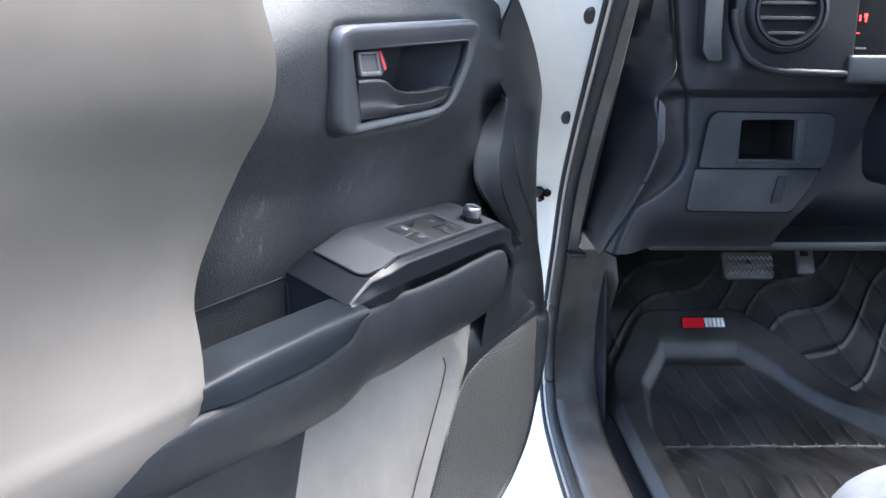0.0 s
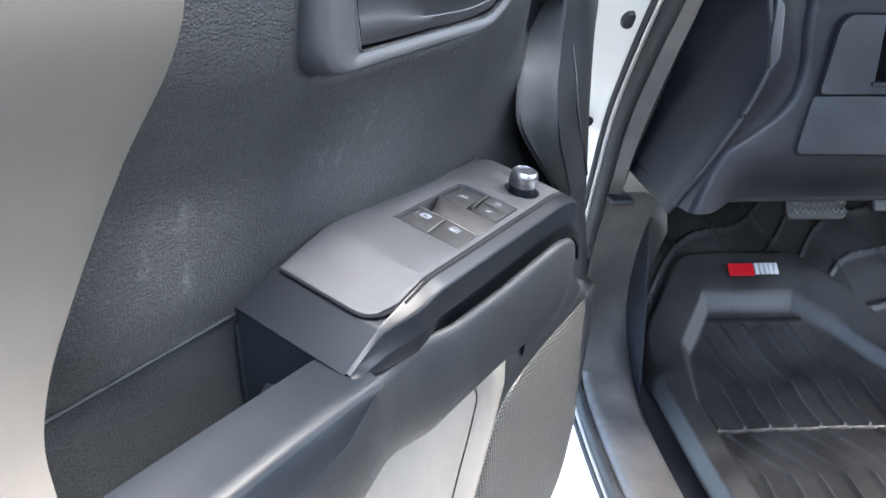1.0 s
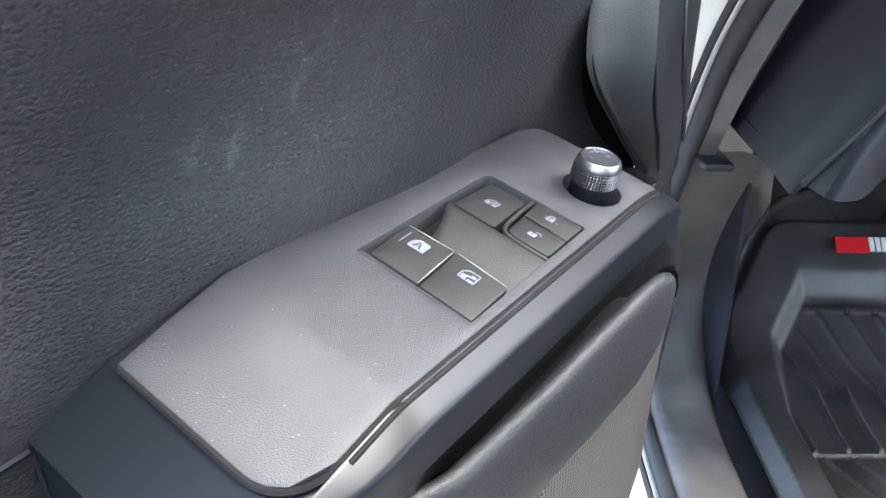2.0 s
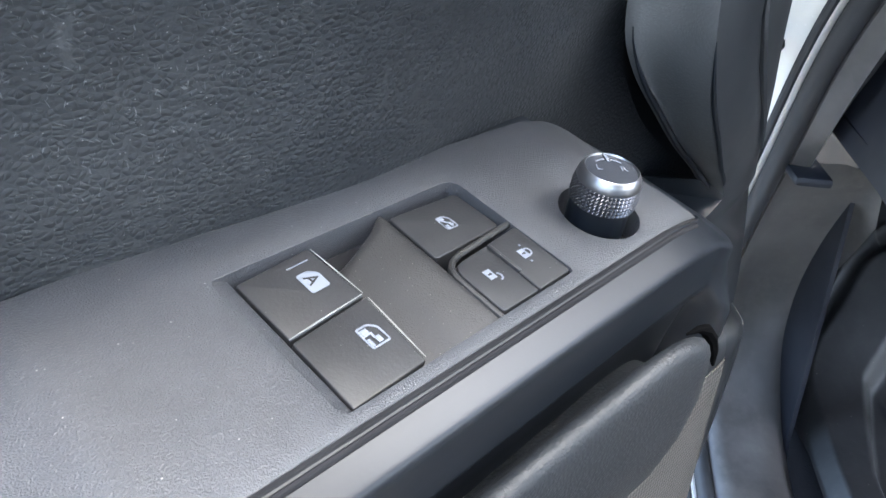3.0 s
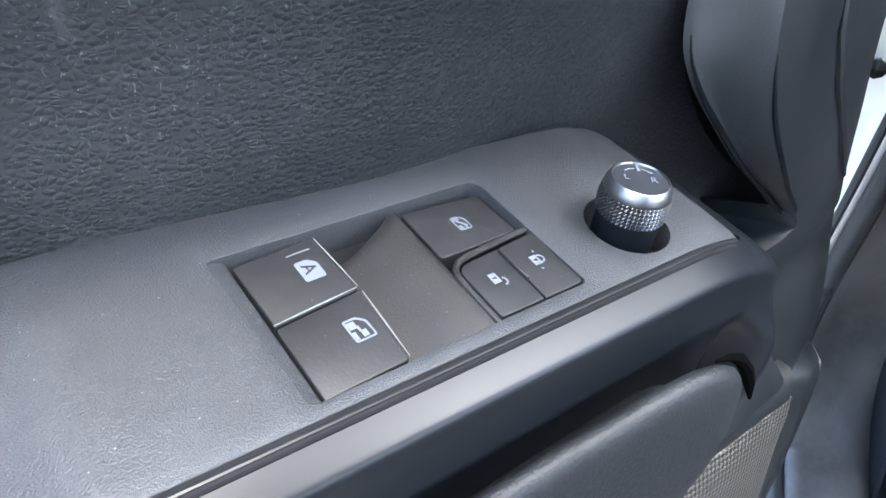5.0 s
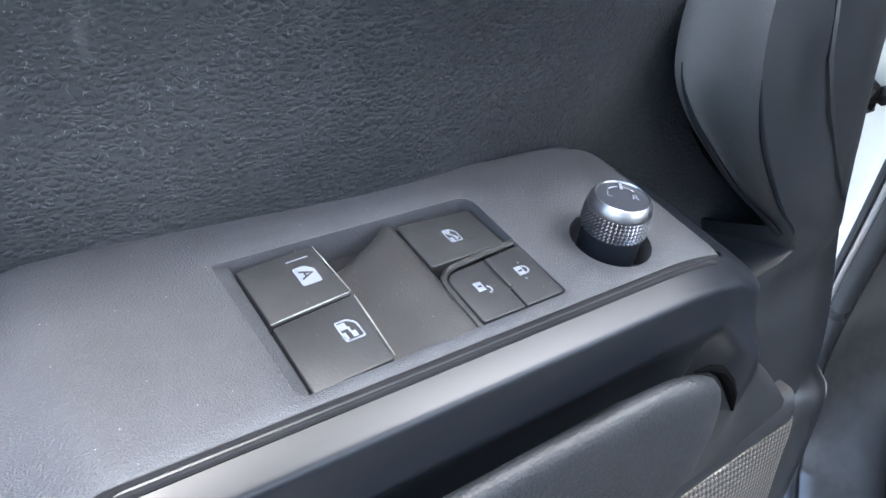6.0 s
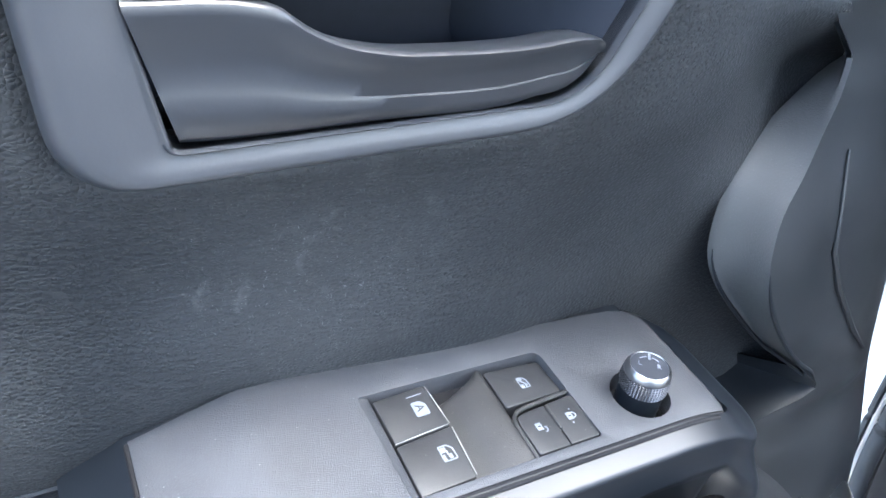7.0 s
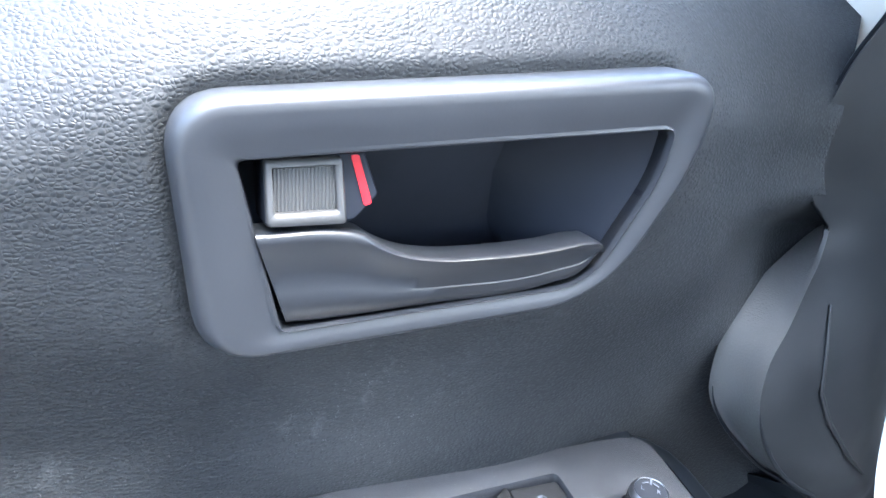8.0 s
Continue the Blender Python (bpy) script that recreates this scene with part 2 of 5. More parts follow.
def part(name, bm, material, parent=None, label="", smooth=True, sharp=40):
    """Links a bmesh as one mesh object under a thing or a part."""
    me = bpy.data.meshes.new(name)
    bmesh.ops.remove_doubles(bm, verts=bm.verts, dist=1e-6)
    bmesh.ops.recalc_face_normals(bm, faces=bm.faces)
    for e in bm.edges:
        if len(e.link_faces) == 2 and e.calc_face_angle(0) > radians(sharp):
            e.smooth = False
    for f in bm.faces:
        f.smooth = smooth
    bm.to_mesh(me)
    bm.free()
    me.materials.append(material)
    ob = new(name, me)
    if parent:
        ob.parent = parent
    if label:
        ob["label"] = label
    return ob


def sheet(rows, thick=0.0, way=(0, 1, 0), closed=False, bm=None):
    """A surface through rows of points, given a back at thick metres along way."""
    bm = bm or bmesh.new()
    front = [[bm.verts.new(p) for p in row] for row in rows]
    nu, nv = len(rows), len(rows[0])
    span = nv if closed else nv - 1
    for i in range(nu - 1):
        for j in range(span):
            bm.faces.new((front[i][j], front[i + 1][j], front[i + 1][(j + 1) % nv], front[i][(j + 1) % nv]))
    if thick:
        w = Vector(way) * thick
        back = [[bm.verts.new(v.co + w) for v in row] for row in front]
        for i in range(nu - 1):
            for j in range(span):
                bm.faces.new((back[i][j], back[i][(j + 1) % nv], back[i + 1][(j + 1) % nv], back[i + 1][j]))
        for j in range(span):
            for r in (0, nu - 1):
                bm.faces.new((front[r][j], front[r][(j + 1) % nv], back[r][(j + 1) % nv], back[r][j]))
        if not closed:
            for i in range(nu - 1):
                for c in (0, nv - 1):
                    bm.faces.new((front[i][c], front[i + 1][c], back[i + 1][c], back[i][c]))
    return bm


def slab(outline, low, high, m=None, bevel=0.0, segments=2, bm=None):
    """A plate with that outline of (x, y), from z low to high, its edges rounded."""
    own = bmesh.new()
    a = [own.verts.new((x, y, low)) for x, y in outline]
    b = [own.verts.new((x, y, high)) for x, y in outline]
    own.faces.new(a)
    own.faces.new(b)
    for i in range(len(outline)):
        j = (i + 1) % len(outline)
        own.faces.new((a[i], a[j], b[j], b[i]))
    bmesh.ops.recalc_face_normals(own, faces=own.faces)
    if bevel:
        bmesh.ops.bevel(own, geom=[e for e in own.edges if e.calc_face_angle(0) > 0.6], offset=bevel, segments=segments, profile=0.5, affect="EDGES", clamp_overlap=True)
    if m is not None:
        own.transform(m)
    if bm is None:
        return own
    me = bpy.data.meshes.new("piece")
    own.to_mesh(me)
    own.free()
    bm.from_mesh(me)
    bpy.data.meshes.remove(me)
    return bm


def box(x0, x1, y0, y1, z0, z1, m=None, bevel=0.0, segments=2, bm=None):
    return slab([(x0, y0), (x1, y0), (x1, y1), (x0, y1)], z0, z1, m, bevel, segments, bm)


def rounded(points, radius, steps=5):
    """An outline with its corners rounded; radius is one number or one a corner."""
    n, out = len(points), []
    for i, p in enumerate(points):
        r = radius[i] if isinstance(radius, (list, tuple)) else radius
        p, a, b = Vector(p), Vector(points[i - 1]), Vector(points[(i + 1) % n])
        da, db = a - p, b - p
        k = min(r, da.length * 0.49, db.length * 0.49)
        s, e = p + da.normalized() * k, p + db.normalized() * k
        for q in range(steps + 1):
            u = q / steps
            out.append(tuple((1 - u) ** 2 * s + 2 * u * (1 - u) * p + u * u * e))
    return out


def tube(points, radius, sides=10, bm=None, flat=1.0):
    """A bar along points; flat squeezes it upright."""
    bm = bm or bmesh.new()
    rings = []
    for i, p in enumerate(points):
        p = Vector(p)
        d = (Vector(points[min(i + 1, len(points) - 1)]) - Vector(points[max(i - 1, 0)])).normalized()
        side = d.cross(Vector((0, 0, 1)) if abs(d.z) < 0.9 else Vector((1, 0, 0))).normalized()
        up = side.cross(d)
        r = radius[i] if isinstance(radius, (list, tuple)) else radius
        rings.append([bm.verts.new(p + side * math.cos(a) * r + up * math.sin(a) * r * flat) for a in (2 * math.pi * k / sides for k in range(sides))])
    for a, b in zip(rings, rings[1:]):
        for k in range(sides):
            bm.faces.new((a[k], a[(k + 1) % sides], b[(k + 1) % sides], b[k]))
    bm.faces.new(rings[0])
    bm.faces.new(rings[-1])
    return bm


def turned(profile, m, sides=40, bm=None):
    """A turned body from (radius, height) rows."""
    bm = bm or bmesh.new()
    rings = [[bm.verts.new(m @ Vector((r * math.cos(a), r * math.sin(a), h))) for a in (2 * math.pi * k / sides for k in range(sides))] for r, h in profile]
    for a, b in zip(rings, rings[1:]):
        for k in range(sides):
            bm.faces.new((a[k], a[(k + 1) % sides], b[(k + 1) % sides], b[k]))
    bm.faces.new(rings[0])
    bm.faces.new(rings[-1])
    return bm

# ---- the open front door: x runs along it to the hinges, y into it ----
door = thing("front_door", "open front door with black and grey inner trim panel", "car door")

base_y = hermite([(0.60, 0.548), (1.00, 0.551), (1.06, 0.550), (1.08, 0.545), (1.10, 0.538), (1.13, 0.529), (1.16, 0.521), (1.19, 0.508),
                  (1.22, 0.4935), (1.25, 0.4845), (1.28, 0.4785), (1.30, 0.4765), (1.32, 0.4765), (1.60, 0.4765)])
BEZEL_RING = [(0.4585, 1.3020), (0.6545, 1.3195), (0.6515, 1.2840), (0.6240, 1.2265), (0.4715, 1.2090)]


BEZEL_SOFT = rounded(BEZEL_RING, [0.021, 0.022, 0.03, 0.032, 0.020], 3)


def panel_y(x, z):
    gap = poly_gap((x, z), BEZEL_SOFT) if 0.43 < x < 0.69 and 1.18 < z < 1.35 else 1.0
    if gap < -0.012:
        return 0.560
    over = max(0.0, z + 0.045 * ease(0.478 - x, 0.0, 0.13) - 1.290)
    y = base_y(z) + 10.0 * over**2 / (1 + 5 * over) + 0.0050 * (1 - ease(gap, -0.002, 0.0075))
    dish = 0.036 * ease(x, 0.69, 0.805) * ease(z, 1.165, 1.225) * (1 - ease(z, 1.232, 1.262))
    return y + 0.026 * ease(x, 0.60, 0.78) * (1 - 0.15 * ease(z, 1.2, 1.3)) + dish + 0.026 * ease(x, 0.64, 0.79) * ease(z, 1.20, 1.29)


# edge between the grey and the black trim: height, x, y
divide = hermite([(0.955, 0.280, 0.485), (0.985, 0.288, 0.463), (1.02, 0.303, 0.460), (1.05, 0.314, 0.474), (1.07, 0.318, 0.488), (1.095, 0.320, 0.497), (1.112, 0.325, 0.498),
                  (1.15, 0.341, 0.490), (1.194, 0.354, 0.462), (1.248, 0.363, 0.430), (1.275, 0.359, 0.422), (1.311, 0.344, 0.416), (1.46, 0.290, 0.412)])
# leading edge of the upper black panel, and of the corner trim beyond it
panel_end = hermite([(0.98, 0.80), (1.04, 0.845), (1.052, 0.845), (1.073, 0.815), (1.095, 0.782), (1.114, 0.760), (1.129, 0.746), (1.145, 0.738), (1.157, 0.738), (1.172, 0.740), (1.188, 0.748), (1.203, 0.764), (1.219, 0.785), (1.232, 0.800), (1.243, 0.794), (1.252, 0.778), (1.271, 0.765), (1.289, 0.766), (1.328, 0.780), (1.348, 0.794), (1.46, 0.860)])
door_end = hermite([(0.60, 0.60), (0.66, 0.70), (0.704, 0.782), (0.714, 0.821), (0.738, 0.872), (0.806, 0.926), (0.888, 0.956), (0.957, 0.954), (1.057, 0.930), (1.141, 0.924), (1.255, 0.935), (1.366, 0.952), (1.46, 0.97)])

zs = lin(0.985, 1.46, 170)
rows = []
for z in zs:
    x0, x1 = divide(z)[0] - 0.015, panel_end(z) + 0.022 - 0.012 * ease(z, 1.232, 1.256)
    rows.append([(x, panel_y(x, z), z) for x in lin(x0, x1, 150)])
part("upper_trim", sheet(rows, 0.004), BLACK_SOFT, door, "black leather-grained upper trim, dusty and scuffed")

# grey trim, one moulding that takes in the rear of the armrest
grey = [(0.957, 0.486), (0.970, 0.474), (0.985, 0.464), (1.005, 0.4575), (1.024, 0.4555), (1.033, 0.4556), (1.0385, 0.4575), (1.045, 0.461), (1.055, 0.4655), (1.070, 0.472), (1.090, 0.4785),
        (1.118, 0.482), (1.15, 0.479), (1.194, 0.462), (1.248, 0.430), (1.275, 0.422), (1.311, 0.416), (1.38, 0.413), (1.46, 0.412)]
gy = hermite(grey)
calm = hermite([(0.957, 0.498), (0.985, 0.480), (1.010, 0.4705), (1.028, 0.4675), (1.036, 0.4685), (1.046, 0.471), (1.060, 0.4715), (1.09, 0.470), (1.15, 0.462), (1.194, 0.450), (1.248, 0.430), (1.275, 0.422), (1.46, 0.412)])
rows = []
for z in lin(0.960, 1.02, 16) + lin(1.023, 1.056, 24) + lin(1.062, 1.46, 66):
    xb, yb = divide(z)
    row = []
    for s in lin(0, 1, 40):
        x = -0.42 + (xb + 0.42) * s ** 0.7
        drop = 0.13 * (xb - x) * (1 - ease(z, 1.04, 1.18))
        edge = 0.004 * ease(x, xb - 0.006, xb)
        level = ease(xb - x, 0.035, 0.26)
        row.append((x, gy(z) * (1 - level) + calm(z) * level + edge - 0.012 * ease(xb - x, 0.0, 0.22) * ease(z, 1.05, 1.2), z - drop))
    rows.append(row)
part("side_trim", sheet(rows, 0.006), GREY_TRIM, door, "smooth warm grey rear trim moulding")

# armrest body, whose front part is the padded grip below the switch pod
arm_low = hermite([(0.06, 0.917), (0.10, 0.925), (0.20, 0.940), (0.30, 0.948), (0.414, 0.950), (0.46, 0.955), (0.522, 0.972), (0.618, 0.988), (0.67, 0.994), (0.69, 1.001), (0.703, 1.010), (0.711, 1.020), (0.7145, 1.030)])
arm_top = hermite([(0.06, 0.980), (0.10, 0.985), (0.20, 0.995), (0.296, 1.017), (0.349, 1.022), (0.440, 1.035), (0.458, 1.042), (0.469, 1.055), (0.49, 1.0585), (0.512, 1.0625), (0.545, 1.0668), (0.60, 1.0722), (0.628, 1.0766), (0.647, 1.0790), (0.666, 1.0815), (0.680, 1.0808), (0.690, 1.0765), (0.699, 1.0685), (0.7065, 1.058), (0.712, 1.046), (0.7145, 1.038)])


def arm_back(x):
    end = max(0.0, x - 0.680) / 0.0346
    return 0.036 * (1 - ease(x, 0.09, 0.285)) + 0.034 * (1 - math.sqrt(max(0.0, 1 - end * end))) + 0.0060 * ease(x, 0.466, 0.500) * (1 - ease(x, 0.512, 0.548)) - 0.0025 * ease(x, 0.512, 0.548)


ARM_TOP = ((0.4560, -0.0050), (0.4576, -0.0022), (0.4605, -0.0006), (0.465, 0.0), (0.475, 0.0), (0.49, -0.004), (0.53, -0.010))
GRIP_TOP = ((0.4558, -0.0040), (0.4568, -0.0015), (0.4590, -0.0002), (0.4615, -0.0012), (0.466, -0.0075), (0.474, -0.019), (0.53, -0.030))
rows = []
for x in lin(0.06, 0.680, 96) + [0.684, 0.688, 0.692, 0.696, 0.700, 0.7035, 0.7065, 0.709, 0.711, 0.7127, 0.714, 0.7145]:
    lo, hi, back = arm_low(x), arm_top(x), arm_back(x)
    h = hi - lo
    grip = ease(x, 0.500, 0.535)
    crown = [(a[0] + (b[0] - a[0]) * grip, hi + a[1] + (b[1] - a[1]) * grip) for a, b in zip(ARM_TOP, GRIP_TOP)]
    rows.append([(x, y + back, z) for y, z in [(0.535, lo - 0.012), (0.515, lo - 0.009), (0.492, lo - 0.001), (0.475, lo + 0.13 * h), (0.464, lo + 0.3 * h), (0.4590, lo + 0.5 * h), (0.4563, lo + 0.70 * h), (0.4555, hi - 0.0085)] + crown])
armrest = part("armrest", sheet(rows), BLACK_BODY, door, "black leather-grained armrest body with a padded grip", sharp=60)


# rim of the pull pocket, smooth, between the pocket and the cabin
rim_top = hermite([(0.28, 1.036), (0.30, 1.041), (0.379, 1.053), (0.44, 1.0605), (0.467, 1.063), (0.50, 1.065)])
rows = []
for x in lin(0.296, 0.474, 34):
    a, b = arm_top(min(x, 0.455)), rim_top(x)
    k = ease(x, 0.445, 0.474)
    a = a + (b - 0.008 - a) * k
    up, tuck = 0.0080 - 0.0035 * ease(x, 0.33, 0.46), 0.0075 * (1 - ease(x, 0.303, 0.338))
    b -= 0.5 * tuck
    rows.append([(x, y + tuck, z) for y, z in ((0.4575, a), (0.4528, a + 0.0008), (0.4518, a + 0.4 * (b - a)), (0.4520, b - 0.0050), (0.4532, b - 0.0024), (0.4560, b - 0.0006), (0.461, b + 0.0006), (0.474, b + 0.40 * up),
                 (0.484, b + 0.9 * up), (0.4895, b + up), (0.4925, b + up - 0.003), (0.4935, b - 0.004), (0.494, b - 0.05), (0.496, b - 0.075))])
part("pocket_rim", sheet(rows), BLACK_RIM, armrest, "smooth black rim of the pull pocket")
rows = [[(x, y, rim_top(x) - 0.07 + 0.006 * k) for y, k in ((0.488, 1), (0.50, 0), (0.53, 0), (0.556, 1))] for x in lin(0.30, 0.48, 8)]
part("pocket_floor", sheet(rows, 0.003, (0, 0, -1)), BLACK_TRIM, armrest)

line = [(x, 0.5452 + 0.0003, 1.0635 + 0.122 * (x - 0.33)) for x in lin(0.325, 0.458, 14)]
part("pocket_edge", tube(line, 0.0013, 6), BLACK_RIM, armrest)

# corner trim between panel and leading edge, with its scooped blade
rows = []
spear_right = hermite([(0.94, 0.735, 0.525), (1.00, 0.75, 0.535), (1.03, 0.80, 0.542), (1.045, 0.850, 0.541), (1.061, 0.842, 0.537), (1.085, 0.806, 0.523), (1.103, 0.782, 0.514), (1.127, 0.759, 0.508), (1.145, 0.748, 0.505), (1.162, 0.745, 0.505), (1.177, 0.751, 0.509),
                       (1.190, 0.764, 0.515), (1.207, 0.775, 0.520), (1.229, 0.783, 0.522), (1.243, 0.787, 0.526), (1.252, 0.776, 0.525), (1.271, 0.765, 0.525), (1.289, 0.766, 0.525), (1.328, 0.780, 0.526), (1.348, 0.794, 0.526), (1.46, 0.860, 0.530)])
for z in lin(0.930, 1.46, 86):
    x0, y0 = spear_right(z)
    x1 = door_end(z)
    row = []
    for s in lin(0, 1, 16):
        y = y0 + (0.566 - y0) * (0.75 * s + 0.25 * s ** 3) - 0.006 * math.sin(math.pi * s)
        row.append((x0 + (x1 - x0) * s, y, z))
    row.append((x1 + 0.004, 0.585, z))
    rows.append([(x0 - 0.030, 0.586, z)] + row if z < 1.056 else [(x0 + 0.004, y0 + 0.004, z)] + row)
corner_trim = part("corner_trim", sheet(rows, 0.003), BLACK_TRIM, door, "smooth black trim along the leading edge")
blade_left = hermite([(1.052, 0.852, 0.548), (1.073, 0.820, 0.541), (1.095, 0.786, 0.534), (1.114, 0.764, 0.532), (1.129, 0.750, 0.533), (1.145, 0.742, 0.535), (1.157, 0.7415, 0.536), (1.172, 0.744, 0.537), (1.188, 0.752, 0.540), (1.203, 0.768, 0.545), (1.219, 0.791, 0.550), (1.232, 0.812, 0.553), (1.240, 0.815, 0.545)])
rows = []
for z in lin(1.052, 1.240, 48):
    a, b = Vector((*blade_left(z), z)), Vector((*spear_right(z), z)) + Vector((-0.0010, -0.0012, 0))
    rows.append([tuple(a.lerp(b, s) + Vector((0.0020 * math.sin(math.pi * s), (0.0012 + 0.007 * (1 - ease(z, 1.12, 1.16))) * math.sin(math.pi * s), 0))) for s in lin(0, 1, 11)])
part("blade", sheet(rows, 0.003), BLADE, corner_trim, "curved leather-grained blade with its sheen painted lighter")
ridge_line = [(spear_right(z)[0] - 0.0008, spear_right(z)[1] - 0.0014, z) for z in lin(1.062, 1.150, 24)]
part("blade_ridge", tube(ridge_line, [0.0006, 0.0010] + [0.0013] * 16 + [0.0011, 0.0010, 0.0008, 0.0006, 0.0004, 0.0002], 7), BLACK_RIM, corner_trim)
edge_in = [(blade_left(z)[0] - 0.0006, blade_left(z)[1] - 0.0010, z) for z in lin(1.052, 1.150, 20)]
part("blade_rim", tube(edge_in, [0.0012] * 14 + [0.0011, 0.0010, 0.0008, 0.0006, 0.0004, 0.0002], 6), BLACK_RIM, corner_trim)
rib = []
for x, z in ((0.796, 1.20), (0.794, 1.178), (0.795, 1.152), (0.811, 1.13), (0.849, 1.095), (0.885, 1.07)):
    (x0, y0), x1 = spear_right(z), door_end(z)
    k = (x - x0) / (x1 - x0)
    rib.append((x, y0 + (0.566 - y0) * (0.75 * k + 0.25 * k ** 3) - 0.006 * math.sin(math.pi * k) - 0.0008, z))
part("rib", tube(rib, [0.0006, 0.0012, 0.0016, 0.0018, 0.0018, 0.001], 6), BLACK_TRIM, corner_trim)

part("corner_backing", box(0.70, 0.915, 0.587, 0.591, 0.94, 1.22), BLACK_TRIM, door)

# lower trim with the speaker
low_y = hermite([(0.60, 0.520), (0.70, 0.520), (0.80, 0.5195), (0.90, 0.519), (0.95, 0.517), (0.99, 0.514), (1.02, 0.514)])
groove = hermite([(0.60, 0.545), (0.72, 0.583), (0.796, 0.608), (0.87, 0.640), (0.92, 0.660), (0.938, 0.664), (0.955, 0.655), (0.97, 0.640), (1.02, 0.60)])


def lower_y(x, z):
    pouch = 0.022 * (1 - ease(x, 0.40 + 0.2 * (z - 0.9), 0.45 + 0.2 * (z - 0.9)))
    d = x - groove(z)
    cut = 0.003 * math.exp(-(d / 0.0018) ** 2)
    swell = 0.007 * math.exp(-((d - 0.022) / 0.014) ** 2)
    return low_y(z) - pouch + cut - swell + 0.035 * ease(x, 0.70, 0.95) + 0.035 * ease(x, 0.70, 0.76) * ease(z, 0.922, 0.958)


rows = []
for z in lin(0.60, 1.01, 60):
    x1 = door_end(z) - 0.004
    xs = lin(-0.42, 0.50, 20) + lin(0.505, min(0.72, x1 - 0.05), 90) + lin(min(0.725, x1 - 0.04), x1, 20)
    rows.append([(x, lower_y(x, z), min(z, 1.01 - 0.046 * ease(x, 0.70, 0.76))) for x in xs])
# pouch front in black: shade at the rear of the trim is coloured in
pouch_rows = []
for z in lin(0.60, 0.985, 40):
    x1 = 0.425 + 0.2 * (z - 0.9)
    pouch_rows.append([(x, lower_y(min(x, x1 - 0.03), z) - 0.003 + 0.010 * ease(x, x1 - 0.004, x1), z) for x in lin(-0.42, x1 - 0.02, 16) + lin(x1 - 0.015, x1, 8)])
part("map_pocket", sheet(pouch_rows, 0.002), BLACK_TRIM, door, "map pocket of the door, darkened for the shade there")
part("lower_trim", sheet(rows, 0.003), LOWER, door, "warm grey grained lower door trim")

part("trim_seam", tube([(groove(z), lower_y(groove(z), z) - 0.0024, z) for z in lin(0.61, 0.95, 60)], 0.0006, 6), GAP, door)



def grille_y(x):
    return 0.519 + 0.05 * (x - 0.66)


# rear edge of the grille
grille_left = hermite([(0.66, 0.575), (0.73, 0.612), (0.80, 0.6445), (0.83, 0.658), (0.86, 0.6675), (0.8815, 0.679), (0.906, 0.697), (0.9185, 0.713), (0.9265, 0.735), (0.933, 0.762), (0.940, 0.803), (0.9455, 0.842), (0.949, 0.870)])
rows, border = [], []
for z in lin(0.66, 0.90, 40) + lin(0.904, 0.9485, 30):
    x0, x1 = grille_left(z), min(door_end(z) - 0.055, 0.8745)
    row = []
    for s in lin(0, 1, 24):
        x = x0 + (x1 - x0) * s
        lip = 0.0035 * (1 - ease(min(x - x0, x1 - x), 0.0, 0.004)) - 0.0040 - 0.004 * math.sin(math.pi * s) * ease(0.9485 - z, 0.0, 0.03)
        row.append((x, grille_y(x) + lip, z))
    rows.append(row + [(x1 + 0.010, grille_y(x1) + 0.03, z)])
    d = Vector((grille_left(z + 0.0004) - grille_left(z - 0.0004), 0.0008)).normalized()
    wide = 0.013 + 0.034 * ease(z, 0.875, 0.922) - 0.024 * ease(x0, 0.76, 0.86)
    border.append([(x0 - d.y * wide * q, grille_y(x0) + h, z + d.x * wide * q) for q, h in ((-0.05, 0.002), (0.0, -0.0035), (0.12, -0.0048), (0.5, -0.0052), (0.85, -0.0040), (0.97, -0.001), (1.0, 0.006))])
part("speaker_grille", sheet(rows, 0.002), GRILLE, door, "perforated dark grey speaker grille")
part("grille_border", sheet(border), BLACK_TRIM, door, "smooth black border of the speaker grille")

rows = []
for z in lin(0.61, 0.975, 44):
    e = door_end(z)
    y = lower_y(e - 0.03, min(z, 0.92)) + 0.040 * ease(z, 0.925, 0.970)
    rows.append([(e - 0.050, y + 0.006, z), (e - 0.044, y - 0.004, z), (e - 0.030, y - 0.007, z), (e - 0.012, y - 0.003, z), (e, y + 0.010, z), (e + 0.004, y + 0.05, z)])
part("edge_trim", sheet(rows), BLACK_TRIM, door, "black edge trim of the door")

# painted steel shell behind the trim
rows = []
for z in lin(0.56, 1.46, 20):
    e = door_end(max(z, 0.62))
    rows.append([(x, y, z) for x, y in ((-0.44, 0.645), (e - 0.05, 0.640), (e - 0.006, 0.625), (e + 0.002, 0.628), (e + 0.004, 0.64), (e + 0.008, 0.66), (e + 0.008, 0.672), (-0.44, 0.69))])
part("door_shell", sheet(rows, closed=True), WHITE, door, "white painted steel door shell")

# ---- switch pod, in its own frame: u along the door, v into it, w up from its face ----
pu = Vector((1, 0.065, 0.0475)).normalized()
pv = Vector((-0.065, 1, 0.27))
pv = (pv - pu * pv.dot(pu)).normalized()
pw = pu.cross(pv)
POD = Matrix(((pu.x, pv.x, pw.x, 0.604), (pu.y, pv.y, pw.y, 0.4965), (pu.z, pv.z, pw.z, 1.1105), (0, 0, 0, 1)))


def pod_dip(u):
    if u < -0.1195:
        return -0.0135 - 0.73 * (-u - 0.1195)
    return -0.0135 * (max(0.0, -u - 0.0815) / 0.0380) ** 1.06 - 0.005 * (max(0.0, u - 0.075) / 0.03) ** 2


